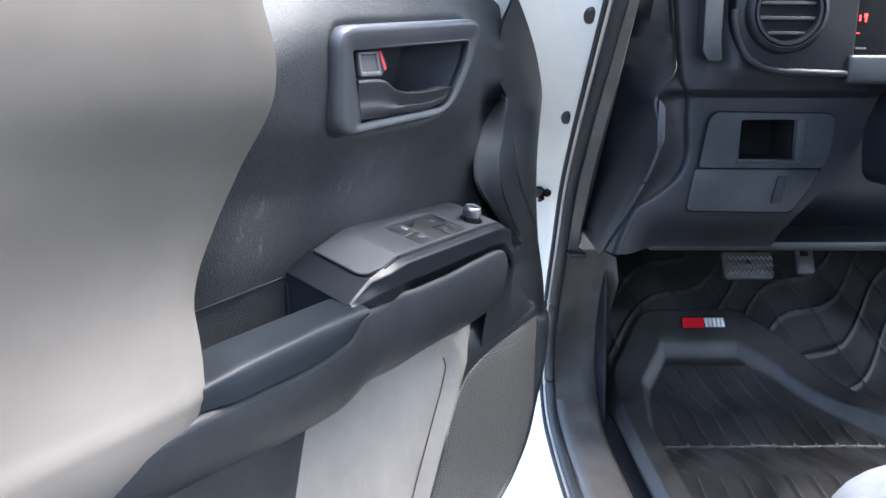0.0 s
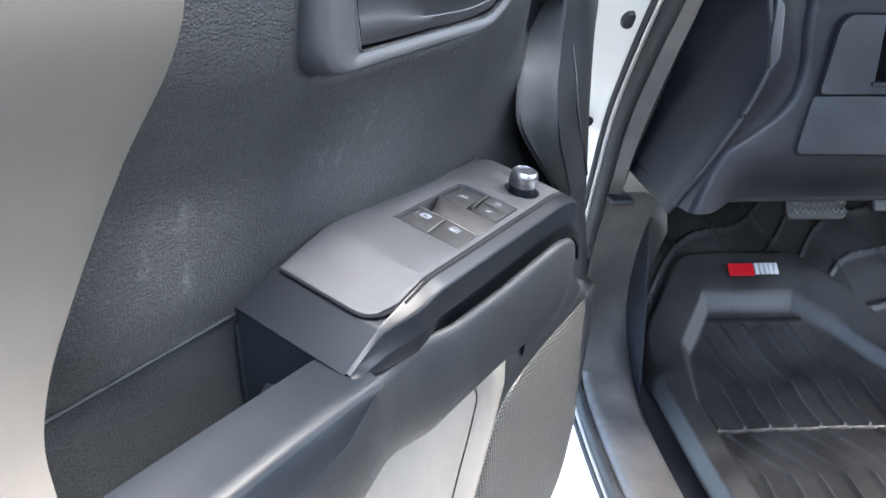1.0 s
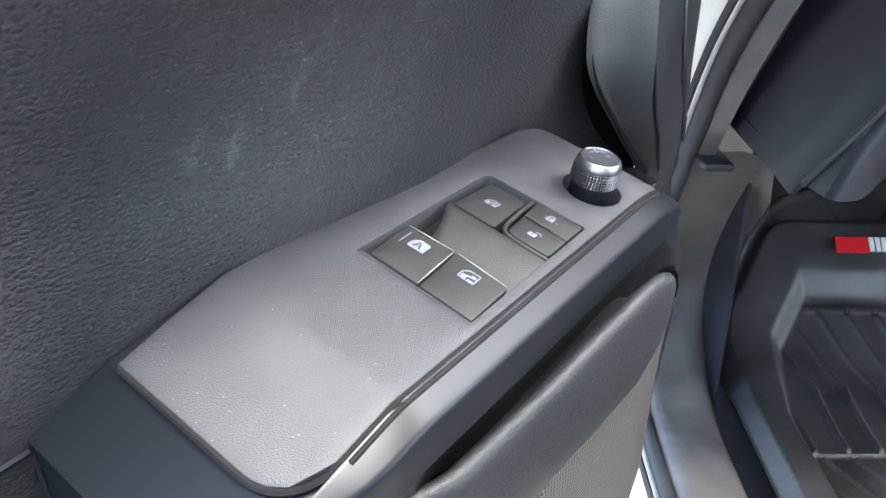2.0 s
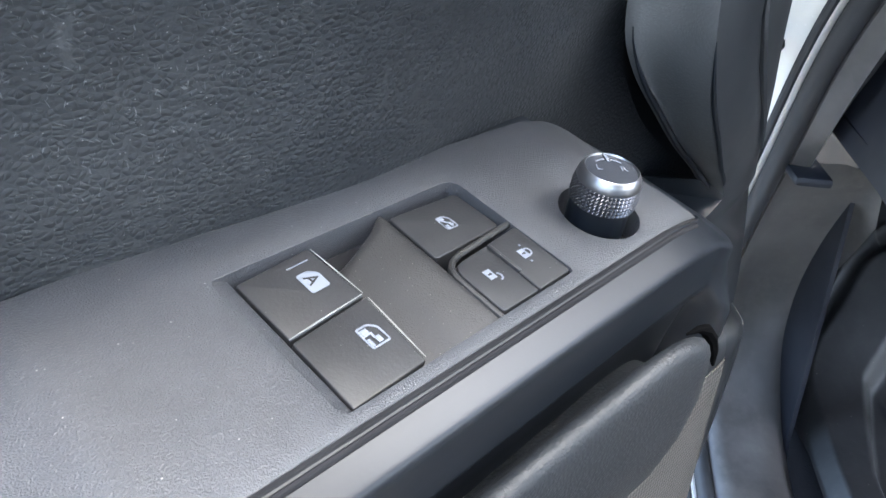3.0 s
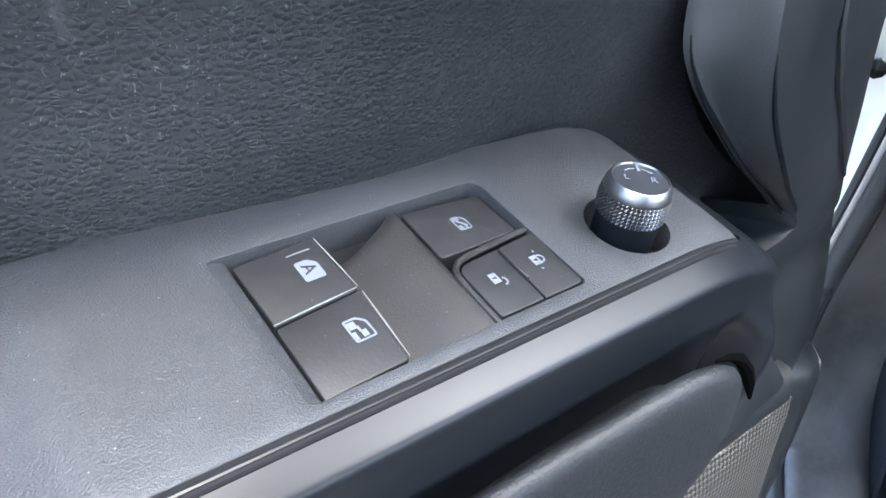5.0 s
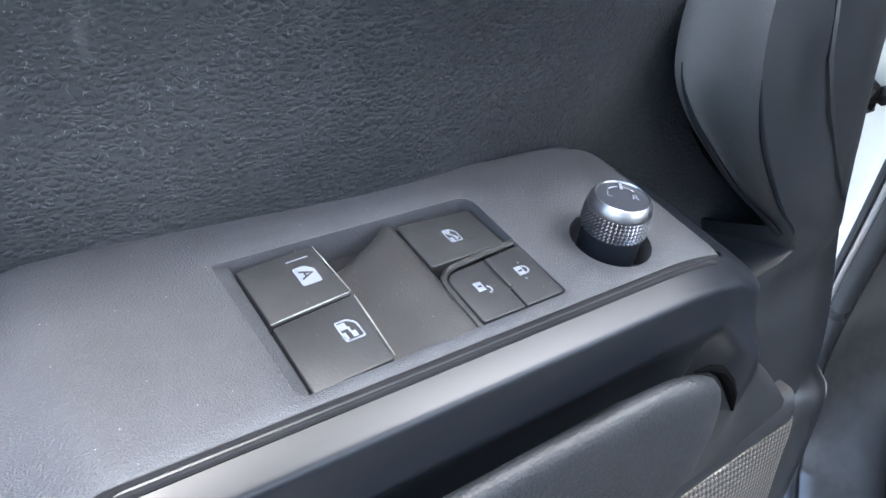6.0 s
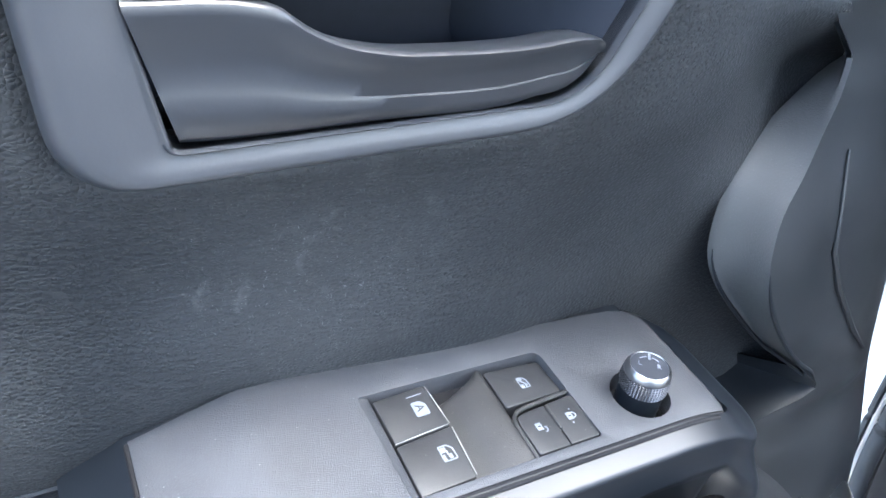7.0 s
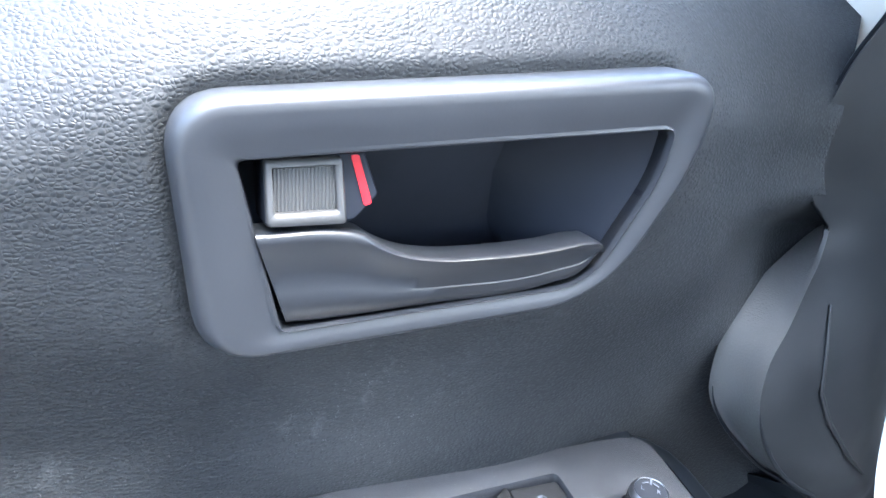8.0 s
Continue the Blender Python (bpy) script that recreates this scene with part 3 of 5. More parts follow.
# satin shell: flat under the plate, rounded shoulder to the cabin, sloping rear, rounded front
shoulder = [(0.0, 0.0, 0), (0.0006, 0.004, 0), (0.0016, 0.012, 0), (0.0079, 0.078, 0), (0.0086, 0.086, 0), (0.0094, 0.098, 0), (0.0099, 0.114, 0), (0.01015, 0.133, 0), (0.0103, 0.155, 0), (0.0107, 0.25, 0), (0.0113, 0.40, 0), (0.0119, 0.56, 0), (0.0120, 0.57, 0),
            (0.0120, 0.605, 0.06), (0.0119, 0.635, 0.4), (0.0118, 0.68, 0.8), (0.0118, 0.80, 1.0), (0.0118, 1.0, 1.0), (0.0100, 1.06, 1.0)]
low_edge = hermite([(-0.1445, -0.0345), (-0.138, -0.0350), (-0.12, -0.0372), (-0.0765, -0.0385), (0.0, -0.0370), (0.09, -0.0345), (0.145, -0.0345)])
TURN, NOSE_R = Vector((0.0985, -0.0168)), 0.0120
rows = []
for u in lin(-0.1440, -0.1215, 10) + [-0.1205, -0.1195] + lin(-0.116, 0.088, 28) + [0.0905, 0.0930, 0.096, 0.0985]:
    top = pod_dip(u)
    under = -0.0022 if u < -0.1190 else -0.0030
    lean_in = 1.0 - 0.40 * ease(-u, 0.09, 0.144)
    round_in = ease(-u, 0.095, 0.125)
    back = 0.049 - 0.004 * ease(u, -0.05, 0.105)
    deep = under if u < -0.052 or u > 0.0900 else -0.0135
    row = [(back + 0.004, top - 0.012), (back, top + under), (back - 0.006, top + under), (back - 0.008, top + deep), (-0.0255, top + deep), (-0.0265, top + under), (-0.0280, top + under)]
    low = low_edge(u)
    scoop = 0.0030 * ease(u, -0.085, -0.060)
    knee, foot = top + (low - top) * 0.57, low - 0.020 * ease(u, -0.075, -0.03) - 0.012 * ease(u, 0.060, 0.094)
    row += [(-0.0288 - v * lean_in * (1 - 0.55 * round_in * (1 - ease(q, 0.1, 0.75))) + scoop * k, top + (low - top) * q if q <= 0.57 else knee + (foot - knee) * (q - 0.57) / 0.43) for v, q, k in shoulder]
    rows.append([POD @ Vector((u, v, w)) for v, w in row])
# the shoulder sweeps round the front corner and flares into an arch round the end of the grip
turns = [(TURN, a) for a in lin(4, 90, 20)] + [(TURN + Vector((0, 0.0353 * k)), 90) for k in (0.35, 0.7, 1.0)] + [(Vector((0.0945, 0.0185)), a) for a in (90.5, 115, 140, 165)]
for centre, angle in turns:
    a = math.radians(angle)
    out = Vector((math.sin(a), -math.cos(a)))
    radius = NOSE_R if angle <= 90 else 0.0160
    top = pod_dip(centre.x + radius * out.x) - 0.0035 * ease(angle, 20, 90)
    edge = centre + radius * out
    flare, step = ease(angle, 2, 44), 1 - ease(angle, 14, 50)
    low = low_edge(0.0985)
    knee, foot = top + (low - top) * 0.57 - 0.018 * flare, low - 0.032
    row = []
    for k in (0.0, 0.2, 0.4, 0.6, 0.75, 0.88, 0.96):
        q = centre + (edge - centre) * k
        row.append(POD @ Vector((q.x, q.y, top - 0.0030)))
    for v, q, k in shoulder:
        w = top + (knee - top) * q / 0.57 if q <= 0.57 else knee + (foot - knee) * (q - 0.57) / 0.43
        reach = v + 0.006 * flare * ease(q, 0.02, 0.15) + 0.0130 * flare * ease(top - w, 0.010, 0.048) - 0.0045 * k * step
        p = edge + out * reach
        row.append(POD @ Vector((p.x, p.y, w)))
    rows.append(row)
tail = [Vector((p.x + 0.0015, p.y, p.z - 0.002)) for p in rows[0]]
tail2 = [Vector((p.x + 0.006, p.y + 0.003, p.z - 0.075)) for p in tail]
part("pocket_end", sheet([tail2[:7], tail[:7]]), BLACK_RIM, armrest, "end wall of the pull pocket")
part("pocket_corner", tube([tail[0] + Vector((0, -0.004, -0.001)), tail2[0] + Vector((0, -0.004, 0))], 0.0011, 6), BLACK_RIM, armrest)
# near-black tube draws the line of shade under the pod's rear edge
part("pod_shade_line", tube([p + Vector((0.001, 0, -0.0005)) for p in tail[1:20]], 0.0013, 6), GAP, armrest)
part("pod_core", box(-0.060, 0.1060, -0.0300, 0.030, -0.062, -0.0150, POD, 0.004, 2), SATIN, armrest)
pod = part("switch_pod", sheet([tail] + rows), SATIN, door, "satin black switch pod on the armrest", sharp=50)

# skirt that carries the front of the pod down to the grille
foot_line = [Vector(r[-2]) for r in rows[-27:-6]]
skirt = []
for k, a in enumerate(foot_line):
    q = k / (len(foot_line) - 1)
    b = Vector((0.735 + 0.133 * q, 0.5205 + 0.006 * q, 0.935 + 0.018 * q))
    skirt.append([a.lerp(b, f) + Vector((0.005, -0.001, 0.006)) * math.sin(math.pi * f) * q for f in lin(0, 1, 14)])
part("pod_skirt", sheet(skirt), BLACK_TRIM, door, "smooth black trim below the front of the switch pod")

# plate with a recess for the switches and a hole for the knob
REC = [(-0.0408, 0.0241), (0.0400, 0.0241), (0.0406, -0.0228), (-0.0396, -0.0236)]
KNOB = (0.0690, -0.0104)
V0 = -0.0272


def plate_back(u):
    return 0.0418 - 0.0055 * ease(u, -0.05, 0.105)


bm = bmesh.new()
cut_u = -0.0450
vs = lin(0, 1, 15)
grid = []
for k in vs:
    v = V0 + (plate_back(cut_u) - V0) * k
    over = max(0.0, min(0.0165, (V0 + 0.0165) - v))
    u0 = -0.1195 + 0.0165 - math.sqrt(max(0.0, 0.0165**2 - over**2))
    grid.append([(u, v, pod_dip(u)) for u in lin(u0, cut_u, 26)])
sheet(grid, bm=bm)
outer = [(cut_u, V0 + (plate_back(cut_u) - V0) * k) for k in vs]
outer += [(u, plate_back(u)) for u in lin(cut_u, 0.086, 12)[1:]]
outer += rounded([(0.086, plate_back(0.086)), (0.1045, 0.0345), (0.1045, -0.008)], [0, 0.016, 0], 8)[9:18]
outer += [(0.1045, -0.012), (0.1035, V0 + 0.003), (0.1020, V0)] + [(u, V0) for u in lin(0.095, cut_u, 10)[:-1]]
recess = rounded(REC, [0.0015, 0.0045, 0.002, 0.002], 4)
hole = [(KNOB[0] + 0.0126 * math.cos(a), KNOB[1] + 0.0126 * math.sin(a)) for a in (2 * math.pi * k / 40 for k in range(40))]
flat = bmesh.new()
loops = []
for loop in (outer, recess, hole):
    vv = [flat.verts.new((u, v, 0)) for u, v in loop]
    loops.append([flat.edges.new((vv[i], vv[(i + 1) % len(vv)])) for i in range(len(vv))])
bmesh.ops.triangle_fill(flat, use_beauty=True, edges=[e for l in loops for e in l])
for v in flat.verts:
    v.co.z = pod_dip(v.co.x)
me = bpy.data.meshes.new("piece")
flat.to_mesh(me)
flat.free()
bm.from_mesh(me)
bpy.data.meshes.remove(me)
bmesh.ops.remove_doubles(bm, verts=bm.verts, dist=2e-5)
rim_edges = [e for e in bm.edges if len(e.link_faces) == 1]
ext = bmesh.ops.extrude_edge_only(bm, edges=rim_edges)
for v in [g for g in ext["geom"] if isinstance(g, bmesh.types.BMVert)]:
    inside = -0.046 < v.co.x < 0.09 and -0.0255 < v.co.y < 0.026
    v.co.z -= 0.0115 if inside else 0.0026
bmesh.ops.recalc_face_normals(bm, faces=bm.faces)
bmesh.ops.bevel(bm, geom=[e for e in bm.edges if len(e.link_faces) == 2 and e.calc_face_angle(0) > 1.0 and max(abs(v.co.z - pod_dip(v.co.x)) for v in e.verts) < 0.0005],
                offset=0.0007, segments=2, profile=0.5, affect="EDGES", clamp_overlap=True)
bm.transform(POD)
# black tube at the grip's end puts in the shade of its slot
part("grip_slot_shade", tube([POD @ Vector(q) for q in ((0.080, -0.0480, -0.0268), (0.086, -0.0490, -0.0272), (0.0915, -0.0500, -0.0300), (0.0965, -0.0515, -0.0355), (0.1000, -0.0535, -0.0420), (0.1025, -0.0555, -0.0490))], [0.0004, 0.0012, 0.0021, 0.0023, 0.0019, 0.0006], 8), VOID, armrest)
plate = part("switch_plate", bm, PLATE, door, "fine-grained dark grey switch plate with dust specks", sharp=50)

groove = [(u, -0.0281) for u in lin(0.1005, -0.1030, 40)] + [(-0.1030 - 0.0173 * math.sin(a), -0.0108 - 0.0173 * math.cos(a)) for a in lin(0.1, 0.5 * math.pi, 10)] + [(-0.1203, v) for v in lin(-0.008, 0.0405, 8)]
# near-black tube stands for the shade in the groove round the plate
part("plate_groove_shade", tube([POD @ Vector((u, v, pod_dip(max(u, -0.1194)) - 0.0008)) for u, v in groove], 0.0011, 6), GAP, plate)
seam = [(u, -0.0302) for u in lin(0.0960, -0.1010, 40)]
part("pod_edge_seam", tube([POD @ Vector((u, v, pod_dip(u) - 0.0004)) for u, v in seam], 0.0009, 8), GAP, pod)
# scooped floor: it ends short of the back wall and leaves a dark slot there
scoop_w = hermite([(-0.0125, -0.0088), (-0.0090, -0.0080), (-0.0050, -0.0064), (-0.001, -0.0042), (0.003, -0.0025), (0.007, -0.0014), (0.0095, -0.0009), (0.0110, -0.0011)])
scoop_end = hermite([(-0.0125, 0.0165), (-0.005, 0.0172), (0.0, 0.0182), (0.006, 0.0205), (0.0095, 0.0228), (0.0110, 0.0234)])
rows = []
for u in lin(-0.0125, 0.0110, 22):
    w, end = scoop_w(u), scoop_end(u)
    rows.append([POD @ Vector((u, v, w - 0.0004 * ease(v, -0.019, -0.0243))) for v in lin(-0.0243, end - 0.0008, 14)] + [POD @ Vector((u, end - 0.0002, w - 0.0004)), POD @ Vector((u, end, w - 0.0012)), POD @ Vector((u, end, -0.0108))])
last = rows[-1]
rows.append([p + (POD.to_3x3() @ Vector((0.0007, 0, -0.0007))) for p in last])
rows.append([POD @ Vector((0.0118, (POD.inverted() @ p).y, -0.0108)) for p in last])
part("switch_tray", sheet(rows), TRAY, plate, "scooped recess with dusty dark grey floor", sharp=55)
# near-black floor puts the slot's deep shade into its colour
part("tray_floor", box(-0.0412, 0.0414, -0.0243, 0.0250, -0.0114, -0.0104, POD), GAP, plate)

rows = [[POD @ Vector((u, v, w)) for u, w in ((-0.0412, -0.0001), (-0.0407, -0.0003), (-0.0368, -0.0020), (-0.0361, -0.0026), (-0.0359, -0.0090))] for v in lin(-0.0240, 0.0245, 6)]
part("recess_ledge", sheet(rows), PLATE, plate, sharp=60)


def switch_key(outline, heights, corner, edge=0.0006):
    """A switch key with a flat tilted top: heights (at least u, at most u)."""
    lo, hi = min(p[0] for p in outline), max(p[0] for p in outline)
    own = slab(rounded(outline, corner, 4), -0.0104, 0.0, None, edge, 3)
    for q in own.verts:
        if q.co.z > -0.005:
            q.co.z += heights[0] + (heights[1] - heights[0]) * (q.co.x - lo) / (hi - lo)
    own.transform(POD)
    return own


KEY_LABEL = "worn dark window switch with a light symbol"
part("window_switch", switch_key([(-0.0350, 0.0008), (-0.0124, 0.0021), (-0.0137, 0.0228), (-0.0352, 0.0222)], (-0.0026, -0.0012), 0.0008), BUTTON, plate, KEY_LABEL, sharp=24)
part("window_switch", switch_key([(-0.0354, -0.0222), (-0.0138, -0.0218), (-0.0123, 0.0014), (-0.0351, 0.0001)], (-0.0026, -0.0012), 0.0008), BUTTON, plate, KEY_LABEL, sharp=24)
part("window_switch", switch_key([(0.0124, 0.0019), (0.0396, 0.0034), (0.0386, 0.0208), (0.0124, 0.0212)], (-0.0014, -0.0026), 0.0016), BUTTON, plate, "dark window switch with a light symbol", sharp=24)
part("lock_switch", switch_key([(0.0124, -0.0222), (0.0263, -0.0222), (0.0268, -0.0024), (0.0126, -0.0034)], (-0.0002, -0.0001), [0.0012, 0.0006, 0.0006, 0.0042], 0.0009), BUTTON, plate, "dark unlock switch with a padlock symbol", sharp=24)
part("lock_switch", switch_key([(0.0268, -0.0222), (0.0404, -0.0219), (0.0404, -0.0010), (0.0272, -0.0022)], (-0.0001, -0.0003), [0.0006, 0.0016, 0.0016, 0.0006], 0.0009), BUTTON, plate, "dark lock switch with a padlock symbol", sharp=24)
# light tubes along the key edges paint both wear and bevel highlight
for ends in (((-0.0135, 0.0220, -0.0010), (-0.0124, 0.0026, -0.0010)), ((-0.0350, 0.0011, -0.0024), (-0.0128, 0.0024, -0.0010)), ((-0.0123, 0.0008, -0.0010), (-0.0136, -0.0212, -0.0010))):
    part("worn_lit_edge", tube([POD @ Vector(ends[0]).lerp(Vector(ends[1]), q) for q in (0, 0.3, 0.6, 1)], [0.0001, 0.00022, 0.0002, 0.0001], 5), WORN, plate)
curb = [(0.0406, 0.0014), (0.030, 0.0006), (0.0185, -0.0005), (0.0150, -0.0014), (0.0126, -0.0034), (0.0116, -0.0062), (0.0113, -0.012), (0.0112, -0.0235)]
part("switch_divider", tube([POD @ Vector((u, v, -0.0012)) for u, v in curb], 0.0010, 8), TRAY, plate)
part("lock_rib", box(0.0262, 0.0274, -0.0150, -0.0032, -0.003, 0.0009, POD, 0.0004, 2), BUTTON, plate)

# symbols printed on the keys, turned towards the seat
def on_key(u, v, w, tilt=0.0, turn=-90.0):
    return POD @ pose(u, v, w, 0, -tilt, 0) @ pose(0, 0, 0, 0, 0, turn)


def letters(text, size, m, name, parent, material):
    data = bpy.data.curves.new(name, "FONT")
    data.body, data.size, data.extrude = text, size, 0.00006
    data.align_x, data.align_y = "CENTER", "CENTER"
    flat_ob = bpy.data.objects.new(name, data)
    scene.collection.objects.link(flat_ob)
    bpy.context.view_layer.update()
    me = bpy.data.meshes.new_from_object(flat_ob.evaluated_get(bpy.context.evaluated_depsgraph_get()))
    bpy.data.objects.remove(flat_ob)
    me.transform(m)
    me.materials.clear()
    me.materials.append(material)
    ob = new(name, me)
    ob.parent = parent
    return ob


T = 0.00012
glass = [(-0.0028, -0.0022), (0.0028, -0.0022), (0.0028, 0.0022), (-0.0012, 0.0022), (-0.0028, 0.0006)]


def ring_plate(points, width, m):
    """An outline drawn as a flat band."""
    own = bmesh.new()
    mid = Vector((sum(p[0] for p in points) / len(points), sum(p[1] for p in points) / len(points)))
    inner = [tuple(Vector(p) + (mid - Vector(p)).normalized() * width) for p in points]
    n = len(points)
    for z in (0.0, T):
        a, b = [own.verts.new((*p, z)) for p in points], [own.verts.new((*p, z)) for p in inner]
        for i in range(n):
            own.faces.new((a[i], a[(i + 1) % n], b[(i + 1) % n], b[i]))
    own.transform(m)
    return own


m = on_key(-0.0195, 0.0128, -0.00150, 3.6)
s = part("window_symbol", slab(rounded([(x * 1.25, y * 1.25) for x, y in glass], 0.0007, 3), 0, T, m), MARK, plate, smooth=False)
letters("A", 0.0050, m @ pose(-0.0003, -0.0002, 0.00020), "letter", plate, BUTTON)
part("auto_line", box(-0.0225, -0.0162, 0.0192, 0.0196, 0, 0.0001, POD @ pose(0, 0, -0.00040, 0, -3.6, 0)), MARK, plate, smooth=False)
m = on_key(-0.0190, -0.0090, -0.00146, 3.6)
bm = ring_plate(rounded([(x * 1.25, y * 1.25) for x, y in glass], 0.0007, 3), 0.0006, m)
for q in ((-0.0026, -0.0004, -0.0022, -0.0002), (0.0006, 0.0026, -0.0002, 0.0012), (-0.0010, 0.0008, -0.0004, 0.0002), (0.0004, 0.0028, -0.0022, -0.0014)):
    box(q[0], q[1], q[2], q[3], 0, T, m, bm=bm)
part("window_symbol", bm, MARK, plate, smooth=False)
m = on_key(0.0262, 0.0118, -0.00196, -2.5)
bm = ring_plate(rounded(glass, 0.0007, 3), 0.0005, m)
for q in ((-0.0024, -0.0012, -0.0018, 0.0002), (0.0006, 0.0022, 0.0002, 0.0008), (0.0008, 0.0024, -0.0016, -0.0004)):
    box(q[0], q[1], q[2], q[3], 0, T, m, bm=bm)
box(-0.0020, 0.0020, -0.0003, 0.0003, 0, T, m @ pose(0, 0, 0, 0, 0, 42), bm=bm)
part("window_symbol", bm, MARK, plate, smooth=False)


def padlock(m, shut):
    own = slab([(-0.0017, -0.0022), (0.0017, -0.0022), (0.0017, 0.0002), (-0.0017, 0.0002)], 0, T, m)
    cx = 0.0 if shut else 0.0017
    arc = [(cx + 0.0013 * math.cos(a), 0.0004 + 0.0013 * math.sin(a)) for a in lin(math.pi * (1.0 if shut else 0.85), 0.0, 9)]
    for p, q in zip(arc, arc[1:]):
        d = Vector(q) - Vector(p)
        n = Vector((-d.y, d.x)).normalized() * 0.00028
        slab([tuple(Vector(p) - n), tuple(Vector(q) - n), tuple(Vector(q) + n), tuple(Vector(p) + n)], 0, T, m, bm=own)
    return own


m = on_key(0.0200, -0.0110, -0.0001)
part("padlock_symbol", padlock(m, False), MARK, plate, smooth=False)
part("keyhole", slab([(-0.00022, -0.0016), (0.00022, -0.0016), (0.0004, -0.0004), (-0.0004, -0.0004)], T, T * 1.6, m), BUTTON, plate, smooth=False)
m = on_key(0.0345, -0.0104, -0.0001)
bm = padlock(m, True)
for x, y in ((-0.0030, 0.0006), (0.0032, -0.0012)):
    box(x - 0.0003, x + 0.0003, y - 0.0003, y + 0.0003, 0, T, m, bm=bm)
part("padlock_symbol", bm, MARK, plate, smooth=False)
part("keyhole", slab([(-0.00022, -0.0016), (0.00022, -0.0016), (0.0004, -0.0004), (-0.0004, -0.0004)], T, T * 1.6, m), BUTTON, plate, smooth=False)

# mirror knob
KM = POD @ pose(KNOB[0], KNOB[1] + 0.0006, 0, -3, 0, 0) @ Matrix.Diagonal((0.92, 0.92, 0.96, 1.0))
knob = part("mirror_knob", turned([(0.0, -0.011), (0.0100, -0.011), (0.0100, 0.0028), (0.0101, 0.0050), (0.0100, 0.0056)], KM), SATIN, door, "round mirror knob with a knurled metal ring")
part("knob_well", turned([(0.0138, -0.0118), (0.0138, -0.0110), (0.001, -0.0110)], KM), GAP, knob)
rings = []
for j in range(13):
    h = 0.0040 + 0.0078 * j / 12
    swell = 0.0102 + 0.0004 * math.sin(math.pi * j / 12)
    rings.append([KM @ Vector(((swell + (0.0007 if i % 2 and j % 2 else -0.0001)) * math.cos(2 * math.pi * i / 96), (swell + (0.0007 if i % 2 and j % 2 else -0.0001)) * math.sin(2 * math.pi * i / 96), h)) for i in range(96)])
part("knurled_ring", sheet(rings, closed=True), KNURL, knob, "diamond-knurled metal grip ring", smooth=False)
part("chrome_ring", turned([(0.0102, 0.0114), (0.0105, 0.0119), (0.0104, 0.0130), (0.0100, 0.0142), (0.0094, 0.0152), (0.0088, 0.0157), (0.0086, 0.0153), (0.0084, 0.0150)], KM, 56), CHROME, knob, "satin chrome bevel")
part("knob_cap", turned([(0.0001, 0.0140), (0.0088, 0.0140), (0.0086, 0.0152), (0.0001, 0.0153)], KM, 48), DASH_GREY, knob)
KT = KM @ pose(0, 0, 0.0154, 0, 0, -38)
letters("L", 0.0038, KT @ pose(-0.0042, 0.0004, 0), "letter", knob, MARK)
letters("R", 0.0038, KT @ pose(0.0042, 0.0004, 0), "letter", knob, MARK)
bm = box(-0.0005, 0.0005, 0.0040, 0.0084, 0, 0.0003, KT)
for sgn in (-1, 1):
    arc = [(0.0056 * math.sin(a) * sgn, 0.0056 * math.cos(a)) for a in lin(0.2, 0.85, 6)]
    for p, q in zip(arc, arc[1:]):
        d = Vector(q) - Vector(p)
        n = Vector((-d.y, d.x)).normalized() * 0.0003
        slab([tuple(Vector(p) - n), tuple(Vector(q) - n), tuple(Vector(q) + n), tuple(Vector(p) + n)], 0, 0.0001, KT, bm=bm)
part("knob_mark", bm, MARK, knob, smooth=False)

# ---- inner door handle ----
def bez_y(z):
    return 0.4715 + (1.30 - z) * 0.165


OUT = rounded(BEZEL_RING, [0.021, 0.022, 0.03, 0.032, 0.020], 8)
INN = rounded([(0.4805, 1.2828), (0.6370, 1.2978), (0.6360, 1.2790), (0.6165, 1.2345), (0.4975, 1.2215)], [0.0028, 0.004, 0.02, 0.016, 0.003], 8)


def loop(k, depth, grow=0.0, lip=0.0):
    row = []
    for a, b in zip(OUT, INN):
        low = max(ease(1.262 - b[1], 0.0, 0.015), ease(b[0], 0.610, 0.628))
        x, z = a[0] + (b[0] - a[0]) * k, a[1] + (b[1] - a[1]) * k
        x, z = x + (x - 0.557) * grow, z + (z - 1.263) * grow
        row.append((x, bez_y(z) + depth + lip * low, z))
    return row


BEZEL_CUT = ((0.0, 0.020, 0.02), (0.0, 0.004, 0.012), (0.0, 0.0008, 0.0), (0.04, -0.0016, 0.0), (0.10, -0.0033, 0.0), (0.18, -0.0042, 0.0), (0.30, -0.0044, 0.0), (0.60, -0.0036, 0.0), (0.88, -0.0026, 0.0), (0.925, -0.0024, 0.0), (0.950, -0.0020, 0.0, -0.0014), (0.975, -0.0014, 0.0, -0.0021), (0.995, -0.0002, 0.0, -0.0018), (1.0, 0.0014, 0.0, -0.0014), (1.0, 0.011, 0.0))
bezel = part("handle_bezel", sheet([loop(*row) for row in BEZEL_CUT], closed=True), BEZEL, door, "smooth dark grey bezel round the door handle", sharp=60)


def cup(k, depth, shift):
    row = []
    for x, z in INN:
        xx = 0.557 + (x - 0.557) * k
        if x > 0.60:
            xx -= shift * ease(x, 0.60, 0.635)
        row.append((xx, bez_y(z) + depth, 1.262 + (z - 1.262) * k))
    return row


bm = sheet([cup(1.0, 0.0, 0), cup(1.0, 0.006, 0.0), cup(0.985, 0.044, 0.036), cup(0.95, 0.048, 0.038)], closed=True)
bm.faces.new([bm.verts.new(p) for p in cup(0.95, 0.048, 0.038)])
